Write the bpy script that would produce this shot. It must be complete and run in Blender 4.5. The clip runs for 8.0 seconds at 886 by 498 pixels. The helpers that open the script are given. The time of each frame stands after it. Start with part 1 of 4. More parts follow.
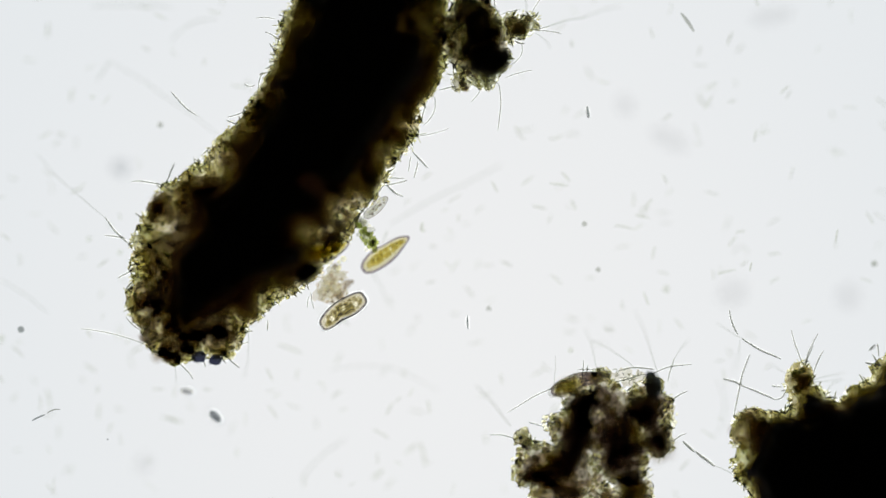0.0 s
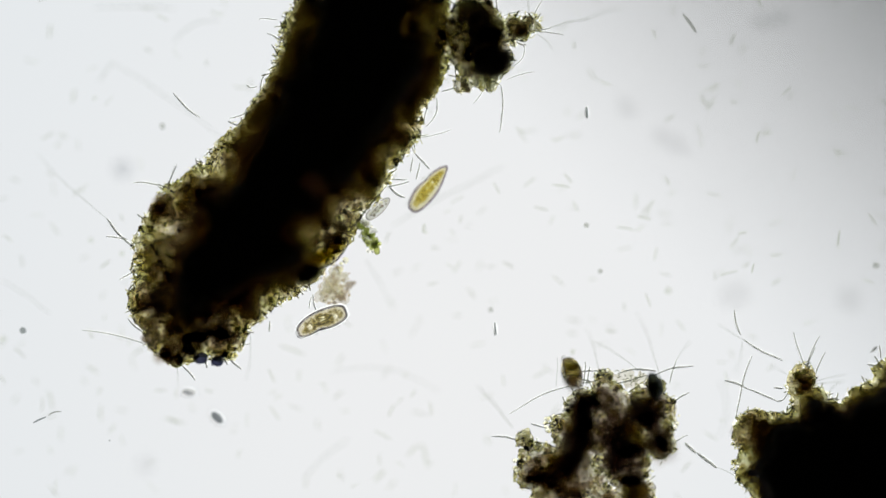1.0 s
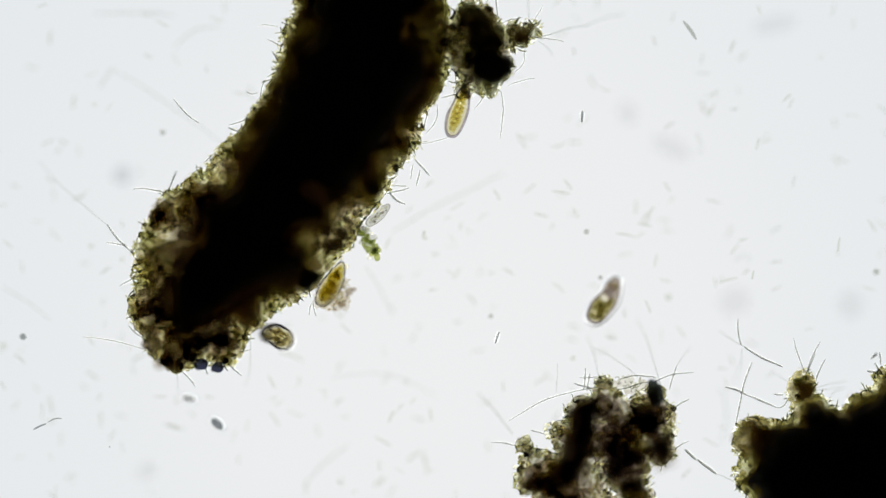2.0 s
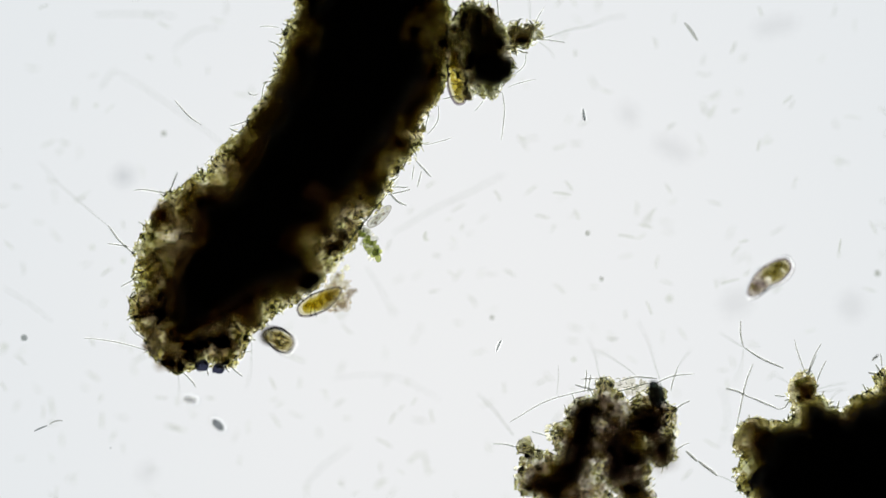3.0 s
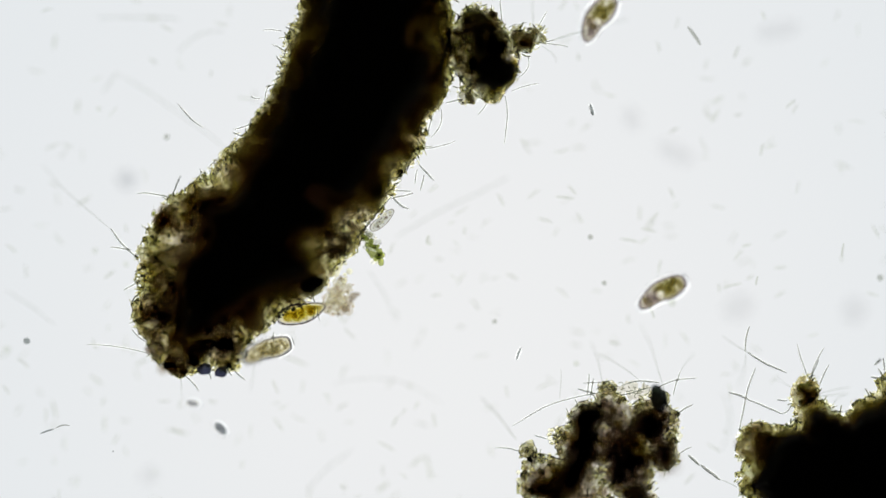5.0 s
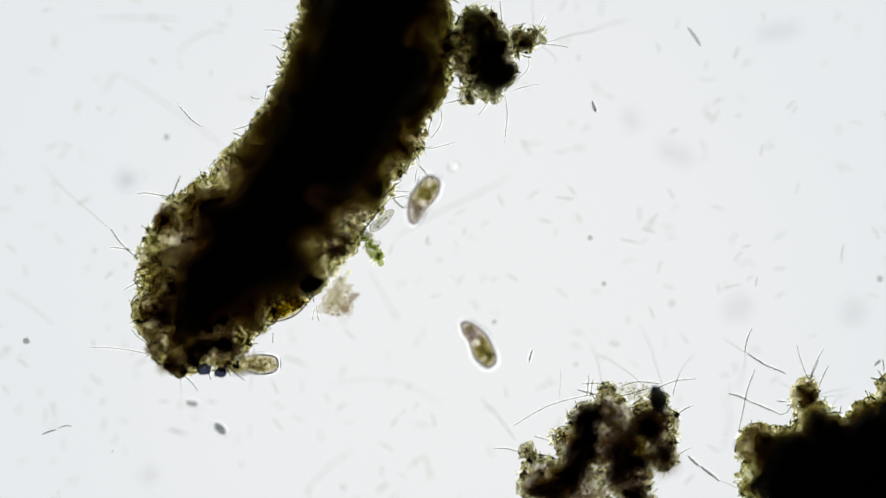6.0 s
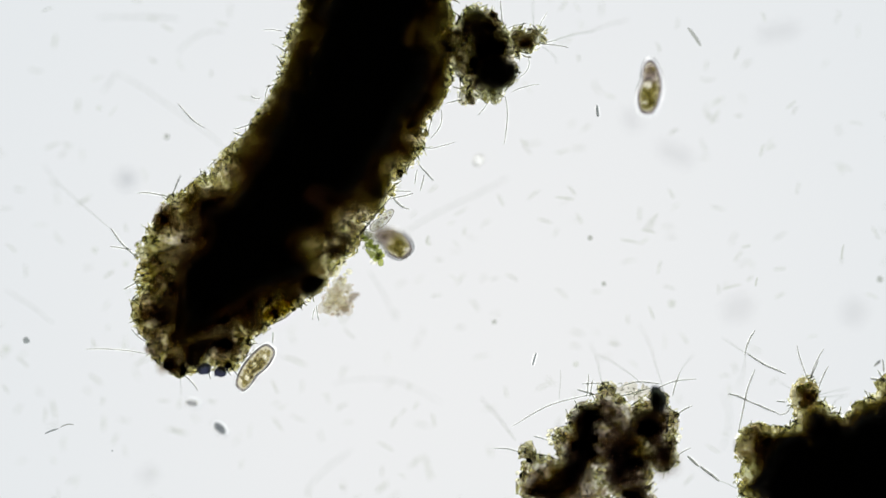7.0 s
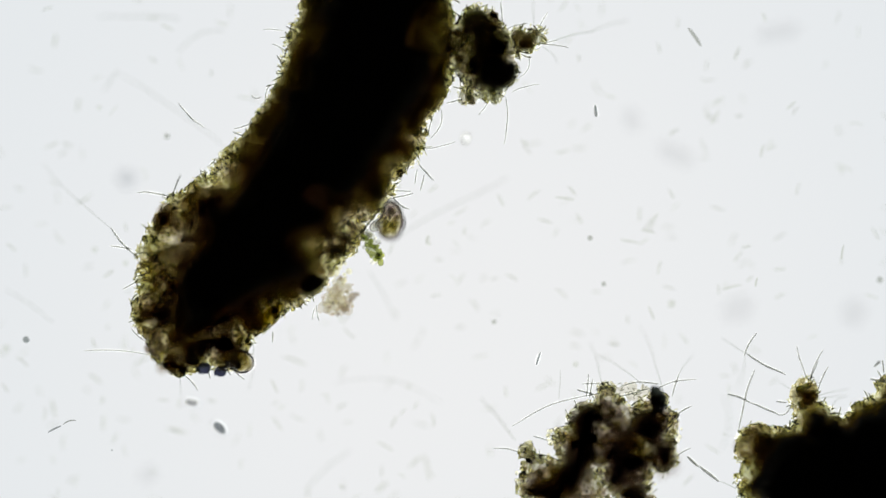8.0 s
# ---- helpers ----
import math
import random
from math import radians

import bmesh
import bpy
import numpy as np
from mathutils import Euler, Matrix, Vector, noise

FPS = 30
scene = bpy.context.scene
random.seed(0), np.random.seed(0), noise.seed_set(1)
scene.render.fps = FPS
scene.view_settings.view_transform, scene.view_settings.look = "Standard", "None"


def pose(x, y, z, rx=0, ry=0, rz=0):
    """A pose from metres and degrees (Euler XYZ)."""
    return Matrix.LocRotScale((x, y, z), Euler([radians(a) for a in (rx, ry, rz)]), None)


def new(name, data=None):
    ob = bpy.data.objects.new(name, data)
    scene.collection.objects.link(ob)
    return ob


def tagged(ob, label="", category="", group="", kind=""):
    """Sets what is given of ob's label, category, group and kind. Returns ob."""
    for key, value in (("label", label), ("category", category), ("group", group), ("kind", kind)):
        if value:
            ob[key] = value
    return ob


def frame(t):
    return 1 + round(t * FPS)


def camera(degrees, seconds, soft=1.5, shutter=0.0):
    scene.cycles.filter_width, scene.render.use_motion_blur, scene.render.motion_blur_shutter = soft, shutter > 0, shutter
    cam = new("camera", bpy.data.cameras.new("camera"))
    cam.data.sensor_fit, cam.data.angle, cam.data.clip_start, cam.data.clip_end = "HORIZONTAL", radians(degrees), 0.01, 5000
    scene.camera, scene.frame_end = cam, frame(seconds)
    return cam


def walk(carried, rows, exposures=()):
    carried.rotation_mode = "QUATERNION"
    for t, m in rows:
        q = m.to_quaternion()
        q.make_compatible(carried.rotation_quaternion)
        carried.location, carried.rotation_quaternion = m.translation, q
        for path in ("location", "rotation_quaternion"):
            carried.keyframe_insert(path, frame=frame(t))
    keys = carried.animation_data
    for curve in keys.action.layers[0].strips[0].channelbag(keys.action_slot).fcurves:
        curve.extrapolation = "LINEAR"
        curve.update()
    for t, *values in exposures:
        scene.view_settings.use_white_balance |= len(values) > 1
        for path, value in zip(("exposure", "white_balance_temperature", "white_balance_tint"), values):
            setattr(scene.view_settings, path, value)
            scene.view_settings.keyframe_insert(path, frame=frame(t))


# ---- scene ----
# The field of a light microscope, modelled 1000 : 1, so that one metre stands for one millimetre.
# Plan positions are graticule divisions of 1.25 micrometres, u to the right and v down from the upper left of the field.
G = 0.00125
FOCUS = 60.0                       # height of the plane in focus above the slide, in divisions


def spot(u, v, h=0.0):
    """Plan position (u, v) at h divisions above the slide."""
    return Vector(((u - 784) * G, (441 - v) * G, h * G))


# ---- camera: the objective looks straight down; the stage creeps a little ----
DRIFT = [  # seconds, shift of the field in u and v, turn in degrees
    (0.0, -10.2, -23.4, -0.43), (0.5, -8.8, -22.5, -0.41), (1.0, -6.6, -21.0, -0.40), (1.5, -6.6, -14.2, -0.39),
    (3.0, -4.4, -7.4, -0.33), (3.5, -2.3, -6.2, -0.33), (4.0, -0.1, -5.2, -0.32), (4.5, 0.7, -2.6, -0.30),
    (6.0, 0.0, 0.2, -0.18), (6.5, 0.2, -0.2, -0.17), (7.0, 0.1, 0.0, -0.11), (7.5, 0.3, -1.2, -0.08), (8.0, 0.0, -0.2, -0.02)]


def drift(t):
    ts = [row[0] for row in DRIFT]
    return [float(np.interp(t, ts, [row[k] for row in DRIFT])) for k in (1, 2, 3)]


def field(t, u, v):
    """The plan position of what stands at (u, v) of the drifting field at t seconds."""
    tx, ty, a = drift(t)
    c, s = math.cos(radians(a)), math.sin(radians(a))
    x, y = u - 784 - tx, v - 441 - ty
    return 784 + c * x + s * y, 441 - s * x + c * y


HEIGHT = 784 / math.tan(radians(5)) + FOCUS
cam = camera(10, 8.0, 1.45)
cam.data.dof.use_dof = True
cam.data.dof.focus_distance = (HEIGHT - FOCUS) * G
cam.data.dof.aperture_fstop = 0.06
CAMERA_ROWS = []
for row in DRIFT:
    cu, cv = field(row[0], 784, 441)
    CAMERA_ROWS.append((row[0], pose(*spot(cu, cv, HEIGHT), 0, 0, row[3])))
walk(cam, CAMERA_ROWS)

scene.cycles.transparent_max_bounces = 96

# ---- light: a dim room, and the lamp of the microscope below the slide ----
world = bpy.data.worlds.new("room")
scene.world = world
world.use_nodes = True
world.node_tree.nodes["Background"].inputs[0].default_value = (0.5, 0.55, 0.6, 1)
world.node_tree.nodes["Background"].inputs[1].default_value = 0.025


# ---- materials ----
def nodes_of(name):
    m = bpy.data.materials.new(name)
    m.use_nodes = True
    m.node_tree.nodes.clear()
    return m, m.node_tree.nodes, m.node_tree.links


def add(nodes, kind, **values):
    n = nodes.new(kind)
    for key, value in values.items():
        n.inputs[key].default_value = value
    return n


def varied(nodes, links, dark, light, scale):
    """A colour that wanders between two tones, by noise and from piece to piece."""
    co = nodes.new("ShaderNodeNewGeometry")
    no = add(nodes, "ShaderNodeTexNoise", Scale=scale, Detail=3.0)
    links.new(co.outputs["Position"], no.inputs["Vector"])
    total = nodes.new("ShaderNodeMath")
    total.operation = "ADD"
    links.new(co.outputs["Random Per Island"], total.inputs[0])
    links.new(no.outputs["Fac"], total.inputs[1])
    half = nodes.new("ShaderNodeMapRange")
    half.inputs["From Min"].default_value, half.inputs["From Max"].default_value = 0.25, 1.45
    links.new(total.outputs[0], half.inputs["Value"])
    mix = nodes.new("ShaderNodeMix")
    mix.data_type = "RGBA"
    links.new(half.outputs["Result"], mix.inputs["Factor"])
    mix.inputs["A"].default_value, mix.inputs["B"].default_value = (*dark, 1), (*light, 1)
    return mix.outputs["Result"]


def clear_stuff(name, dark, light, ior=1.0, scale=60.0, loose=0.0):
    """Living, translucent matter: tinted, refracting when ior is above that of the water; loose: the share of gaps in it."""
    m, nodes, links = nodes_of(name)
    colour = varied(nodes, links, dark, light, scale)
    body = nodes.new("ShaderNodeBsdfTransparent" if ior == 1.0 else "ShaderNodeBsdfRefraction")
    if ior != 1.0:
        body.inputs["IOR"].default_value, body.inputs["Roughness"].default_value = ior, 0.0
    links.new(colour, body.inputs["Color"])
    last = body.outputs[0]
    if loose:
        mix = add(nodes, "ShaderNodeMixShader", Fac=loose)
        links.new(last, mix.inputs[1])
        links.new(nodes.new("ShaderNodeBsdfTransparent").outputs[0], mix.inputs[2])
        last = mix.outputs[0]
    out = nodes.new("ShaderNodeOutputMaterial")
    links.new(last, out.inputs["Surface"])
    return m


def mottled(name, dark, light, scale, olive=(0.962, 0.99, 0.905)):
    """Matted, blotchy matter that lets light through in places."""
    m, nodes, links = nodes_of(name)
    co = nodes.new("ShaderNodeNewGeometry")
    no = add(nodes, "ShaderNodeTexNoise", Scale=scale, Detail=6.0, Roughness=0.68)
    links.new(co.outputs["Position"], no.inputs["Vector"])
    ramp = nodes.new("ShaderNodeValToRGB")
    ramp.color_ramp.elements[0].position, ramp.color_ramp.elements[1].position = 0.36, 0.64
    ramp.color_ramp.elements[0].color, ramp.color_ramp.elements[1].color = (*dark, 1), (*light, 1)
    links.new(no.outputs["Fac"], ramp.inputs["Fac"])
    # patches of olive and of dull brown
    patch = add(nodes, "ShaderNodeTexNoise", Scale=15.0, Detail=3.0)
    links.new(co.outputs["Position"], patch.inputs["Vector"])
    hue = nodes.new("ShaderNodeValToRGB")
    hue.color_ramp.elements[0].position, hue.color_ramp.elements[1].position = 0.4, 0.6
    hue.color_ramp.elements[0].color, hue.color_ramp.elements[1].color = (*olive, 1), (0.985, 0.967, 0.96, 1)
    links.new(patch.outputs["Fac"], hue.inputs["Fac"])
    tint = nodes.new("ShaderNodeMix")
    tint.data_type, tint.blend_type = "RGBA", "MULTIPLY"
    tint.inputs["Factor"].default_value = 1.0
    links.new(ramp.outputs["Color"], tint.inputs["A"])
    links.new(hue.outputs["Color"], tint.inputs["B"])
    body = nodes.new("ShaderNodeBsdfTransparent")
    links.new(tint.outputs["Result"], body.inputs["Color"])
    out = nodes.new("ShaderNodeOutputMaterial")
    links.new(body.outputs[0], out.inputs["Surface"])
    return m


def solid_stuff(name, dark, light, scale=40.0):
    m, nodes, links = nodes_of(name)
    colour = varied(nodes, links, dark, light, scale)
    bsdf = add(nodes, "ShaderNodeBsdfPrincipled", Roughness=0.9, **{"Specular IOR Level": 0.05})
    links.new(colour, bsdf.inputs["Base Color"])
    out = nodes.new("ShaderNodeOutputMaterial")
    links.new(bsdf.outputs[0], out.inputs["Surface"])
    return m


def lamp_glow():
    """The lamp's frosted window: brightest in the middle, cooler and dimmer outwards, faintly uneven."""
    m, nodes, links = nodes_of("lamp_glow")
    co = nodes.new("ShaderNodeTexCoord")
    no = add(nodes, "ShaderNodeTexNoise", Scale=1.6, Detail=2.0)
    links.new(co.outputs["Object"], no.inputs["Vector"])
    off = nodes.new("ShaderNodeVectorMath")
    off.operation = "DISTANCE"
    off.inputs[1].default_value = (0.1, -0.3, 0.1)
    links.new(co.outputs["Object"], off.inputs[0])
    uneven = add(nodes, "ShaderNodeMath")
    uneven.operation = "MULTIPLY_ADD"
    links.new(no.outputs["Fac"], uneven.inputs[0])
    uneven.inputs[1].default_value = 1.1
    links.new(off.outputs["Value"], uneven.inputs[2])
    ramp = nodes.new("ShaderNodeValToRGB")
    reach = add(nodes, "ShaderNodeMapRange")
    reach.inputs["From Min"].default_value, reach.inputs["From Max"].default_value = 1.0, 2.8
    links.new(uneven.outputs[0], reach.inputs["Value"])
    ramp.color_ramp.elements[0].color = (0.893, 0.885, 0.885, 1)
    ramp.color_ramp.elements[1].color = (0.79, 0.82, 0.845, 1)
    links.new(reach.outputs["Result"], ramp.inputs["Fac"])
    em = add(nodes, "ShaderNodeEmission", Strength=1.0)
    links.new(ramp.outputs["Color"], em.inputs["Color"])
    out = nodes.new("ShaderNodeOutputMaterial")
    links.new(em.outputs[0], out.inputs["Surface"])
    return m


def plain_glow(name, colour, strength):
    m, nodes, links = nodes_of(name)
    em = add(nodes, "ShaderNodeEmission", Color=(*colour, 1), Strength=strength)
    out = nodes.new("ShaderNodeOutputMaterial")
    links.new(em.outputs[0], out.inputs["Surface"])
    return m


LAMP = lamp_glow()
METAL = solid_stuff("blackened_metal", (0.02, 0.02, 0.02), (0.05, 0.05, 0.05), 3.0)
# glow of an added ring, brighter than the lamp, for white halos
RING = plain_glow("ring_glow", (1.0, 1.0, 0.98), 1.7)
GLASS = clear_stuff("slide_glass", (0.985, 0.99, 0.99), (0.99, 0.995, 0.995), 1.14, 2.0)
BLACK = solid_stuff("black_humus", (0.006, 0.005, 0.003), (0.02, 0.015, 0.008))
FLOCS = [clear_stuff("olive_floc", (0.79, 0.78, 0.665), (0.92, 0.91, 0.835), 1.0, 30.0), clear_stuff("umber_floc", (0.80, 0.77, 0.70), (0.92, 0.895, 0.84), 1.0, 30.0),
         clear_stuff("dusky_floc", (0.77, 0.745, 0.73), (0.90, 0.88, 0.865), 1.0, 30.0)]
DULLFLOCS = [clear_stuff("drab_floc", (0.765, 0.765, 0.705), (0.895, 0.895, 0.85), 1.0, 30.0), clear_stuff("grey_floc", (0.77, 0.755, 0.715), (0.90, 0.885, 0.85), 1.0, 30.0),
             clear_stuff("mouse_floc", (0.76, 0.74, 0.725), (0.89, 0.875, 0.86), 1.0, 30.0)]
STRAW = clear_stuff("straw", (0.88, 0.87, 0.70), (0.99, 0.985, 0.9), 1.10, 40.0)
FLOC = clear_stuff("brown_floc", (0.4, 0.37, 0.26), (0.8, 0.76, 0.6), 1.0, 30.0)
DARKFLOC = clear_stuff("dark_floc", (0.22, 0.2, 0.17), (0.46, 0.42, 0.35), 1.0, 30.0)
SOFTFLOC = clear_stuff("soft_floc", (0.44, 0.4, 0.355), (0.72, 0.68, 0.61), 1.0, 30.0)
PLUM = clear_stuff("plum_floc", (0.50, 0.475, 0.445), (0.72, 0.69, 0.65), 1.0, 30.0)
KNOT = clear_stuff("dark_knot", (0.34, 0.32, 0.29), (0.54, 0.51, 0.47), 1.0, 30.0)
INK = clear_stuff("blue_black_cell", (0.07, 0.08, 0.13), (0.2, 0.21, 0.28), 1.0, 30.0)
TEAL = clear_stuff("slate_cell", (0.10, 0.115, 0.13), (0.22, 0.24, 0.26), 1.0, 30.0)
GRAIN = clear_stuff("olive_cell", (0.65, 0.65, 0.47), (0.98, 0.97, 0.84), 1.16, 40.0)
OLIVE = clear_stuff("dull_olive_cell", (0.5, 0.51, 0.35), (0.86, 0.86, 0.68), 1.14, 40.0)
PALE = clear_stuff("pale_cell", (0.80, 0.79, 0.66), (0.98, 0.97, 0.92), 1.2, 40.0)
GREEN = clear_stuff("green_cell", (0.28, 0.33, 0.14), (0.6, 0.62, 0.37), 1.10, 40.0)
TUFT = clear_stuff("leaf_green_cell", (0.42, 0.47, 0.20), (0.72, 0.75, 0.47), 1.06, 40.0)
BRISTLE = clear_stuff("bristle", (0.36, 0.38, 0.26), (0.62, 0.63, 0.48), 1.0, 40.0)
HAIR = clear_stuff("hair", (0.5, 0.51, 0.48), (0.68, 0.69, 0.66), 1.0, 20.0)
ROD = clear_stuff("bacterium", (0.82, 0.83, 0.79), (0.93, 0.94, 0.91), 1.0, 20.0)
DARKROD = clear_stuff("dark_rod", (0.46, 0.48, 0.49), (0.62, 0.64, 0.63), 1.0, 20.0)
SKIN = clear_stuff("pellicle", (0.9, 0.89, 0.85), (0.97, 0.96, 0.94), 1.08, 30.0)
PLASM = clear_stuff("olive_plasm", (0.90, 0.895, 0.82), (0.965, 0.96, 0.915), 1.0, 45.0)
GOLD = clear_stuff("golden_plasm", (0.92, 0.895, 0.68), (0.975, 0.965, 0.85), 1.0, 45.0)
GREYPLASM = clear_stuff("grey_plasm", (0.85, 0.835, 0.76), (0.955, 0.945, 0.89), 1.0, 45.0)
BODYPLASM = clear_stuff("body_plasm", (0.79, 0.77, 0.70), (0.87, 0.85, 0.79), 1.0, 45.0)
GOLDBODY = clear_stuff("straw_plasm", (0.86, 0.83, 0.68), (0.94, 0.92, 0.80), 1.0, 45.0)
FOOD = clear_stuff("food_grain", (0.78, 0.76, 0.62), (0.95, 0.94, 0.84), 1.0, 60.0)
VACUOLE = clear_stuff("vacuole", (0.98, 0.98, 0.96), (0.995, 0.995, 0.99), 1.3, 30.0)
FLAKE = clear_stuff("pale_flake", (0.74, 0.70, 0.65), (0.93, 0.90, 0.86), 1.0, 30.0)
GREYFLAKE = clear_stuff("grey_flake", (0.52, 0.47, 0.44), (0.76, 0.71, 0.66), 1.0, 30.0)
CYSTWALL = clear_stuff("cyst_wall", (0.94, 0.94, 0.92), (0.965, 0.965, 0.955), 1.0, 20.0)
CYSTDROP = clear_stuff("cyst_lens", (0.985, 0.985, 0.985), (0.995, 0.995, 0.995), 1.4, 20.0)
# clear prism stuff that draws white edges along hairs and rods
COAT = clear_stuff("clear_halo", (0.985, 0.985, 0.985), (0.995, 0.995, 0.995), 1.18, 20.0)
# weakly refracting coats, added only for the halo round grains and swimmers
FAINTCOAT = clear_stuff("faint_halo", (0.985, 0.985, 0.985), (0.995, 0.995, 0.995), 1.07, 20.0)
THINCOAT = clear_stuff("thin_halo", (0.985, 0.985, 0.985), (0.995, 0.995, 0.995), 1.11, 20.0)
# clear wedges added round things to bend ring light into white halos
AURA = clear_stuff("soft_halo", (0.985, 0.985, 0.985), (0.995, 0.995, 0.995), 1.6, 20.0, 0.5)
HALO = clear_stuff("rim_halo", (0.985, 0.985, 0.985), (0.995, 0.995, 0.995), 1.6, 20.0)
FOREPLASM = clear_stuff("grey_foreplasm", (0.925, 0.918, 0.92), (0.98, 0.972, 0.975), 1.0, 45.0)
THINPLASM = clear_stuff("thin_plasm", (0.86, 0.83, 0.72), (0.95, 0.93, 0.85), 1.0, 45.0)
AMBER = clear_stuff("amber_plasm", (0.945, 0.93, 0.80), (0.985, 0.978, 0.91), 1.0, 45.0)
HULL = clear_stuff("grey_hull", (0.72, 0.72, 0.67), (0.88, 0.88, 0.84), 1.10, 30.0)
SLATE = clear_stuff("slate_granule", (0.66, 0.66, 0.69), (0.80, 0.80, 0.83), 1.0, 20.0)
GREYROD = clear_stuff("grey_rod", (0.62, 0.63, 0.60), (0.78, 0.79, 0.76), 1.0, 20.0)
EDGE = clear_stuff("pellicle_edge", (0.52, 0.49, 0.46), (0.72, 0.69, 0.66), 1.0, 40.0)
FOLD = clear_stuff("skin_fold", (0.5, 0.5, 0.36), (0.7, 0.7, 0.55), 1.0, 40.0)
LILAC = clear_stuff("soft_edge", (0.54, 0.51, 0.53), (0.72, 0.69, 0.71), 1.0, 40.0)
RINGCELL = clear_stuff("ring_cell", (0.80, 0.80, 0.64), (0.97, 0.96, 0.87), 1.4, 40.0)
VESICLE = clear_stuff("vesicle_wall", (0.74, 0.73, 0.52), (0.96, 0.95, 0.84), 1.2, 40.0)
CILIA = clear_stuff("cilia", (0.86, 0.86, 0.84), (0.94, 0.94, 0.92), 1.0, 30.0)
MATRIX = [clear_stuff("umber_matrix", (0.52, 0.49, 0.39), (0.74, 0.71, 0.59), 1.0, 22.0), clear_stuff("dusky_matrix", (0.50, 0.465, 0.40), (0.72, 0.68, 0.60), 1.0, 15.0)]
RIMFILM = mottled("rim_film", (0.60, 0.57, 0.44), (0.92, 0.90, 0.80), 60.0)
DULLFILM = mottled("drab_film", (0.56, 0.55, 0.48), (0.90, 0.89, 0.84), 60.0, (0.97, 0.985, 0.94))
FILM = mottled("pale_film", (0.85, 0.84, 0.79), (0.99, 0.985, 0.975), 80.0, (0.99, 0.985, 0.955))
FAINTHAIR = clear_stuff("faint_hair", (0.8, 0.81, 0.79), (0.9, 0.91, 0.89), 1.0, 20.0)
PALEDUST = clear_stuff("pale_dust", (0.925, 0.925, 0.925), (0.95, 0.95, 0.95), 1.0, 20.0)
DUST = clear_stuff("dust", (0.85, 0.855, 0.86), (0.88, 0.885, 0.89), 1.0, 20.0)


# ---- meshes ----
def mesh_of(name, verts, faces, material, smooth=True):
    me = bpy.data.meshes.new(name)
    me.from_pydata([tuple(v) for v in verts], [], faces)
    me.polygons.foreach_set("use_smooth", [smooth] * len(me.polygons))
    me.materials.append(material)
    return me


def part(name, shape, material, parent=None, label="", at=None, smooth=True):
    """Links one mesh (verts, faces in divisions) or a ready mesh as an object, under parent where given."""
    me = shape if isinstance(shape, bpy.types.Mesh) else mesh_of(name, np.asarray(shape[0]) * G, shape[1], material, smooth)
    ob = new(name, me)
    ob.parent = parent
    if at is not None:
        ob.matrix_basis = at
    return tagged(ob, label)


def ball(sub, rough=0.0, seed=0, lump=1.6):
    """A unit icosphere, roughened by noise."""
    bm = bmesh.new()
    bmesh.ops.create_icosphere(bm, subdivisions=sub, radius=1.0)
    for v in bm.verts:
        d = noise.noise(v.co * lump + Vector((seed * 7.3, seed * 3.1, 1.7)))
        d += 0.4 * noise.noise(v.co * lump * 2.7 + Vector((seed * 1.3, 5.0, seed)))
        v.co *= 1 + rough * d
    verts = np.array([v.co[:] for v in bm.verts])
    faces = [[v.index for v in f.verts] for f in bm.faces]
    bm.free()
    return verts, faces


def tube(points, radius, sides=6, taper=0.5):
    """A round strand along points, thinner and rounded off at its ends."""
    pts = [Vector(p) for p in points]
    n = len(pts)
    verts, faces = [], []
    for i, p in enumerate(pts):
        d = (pts[min(i + 1, n - 1)] - pts[max(i - 1, 0)]).normalized()
        a = d.cross(Vector((0, 0, 1)) if abs(d.z) < 0.9 else Vector((1, 0, 0))).normalized()
        b = d.cross(a)
        s = i / (n - 1)
        r = radius * (1 - (1 - taper) * abs(2 * s - 1) ** 3)
        for k in range(sides):
            w = 2 * math.pi * k / sides
            verts.append(p + r * (math.cos(w) * a + math.sin(w) * b))
    for i in range(n - 1):
        for k in range(sides):
            k2 = (k + 1) % sides
            faces.append([i * sides + k, i * sides + k2, (i + 1) * sides + k2, (i + 1) * sides + k])
    faces.append(list(range(sides))[::-1])
    faces.append([(n - 1) * sides + k for k in range(sides)])
    return [v[:] for v in verts], faces


def strand(p, q, bow=0.0, n=10, wave=0.0, rng=random):
    """Points from p to q with a bow (share of the length) and a slight wave."""
    p, q = Vector(p), Vector(q)
    d = q - p
    side = Vector((-d.y, d.x, 0))
    ph = rng.uniform(0, 6.28)
    out = []
    for i in range(n + 1):
        s = i / n
        out.append(p + d * s + side * (bow * 4 * s * (1 - s) + wave * math.sin(ph + 9 * s) * s))
    return out


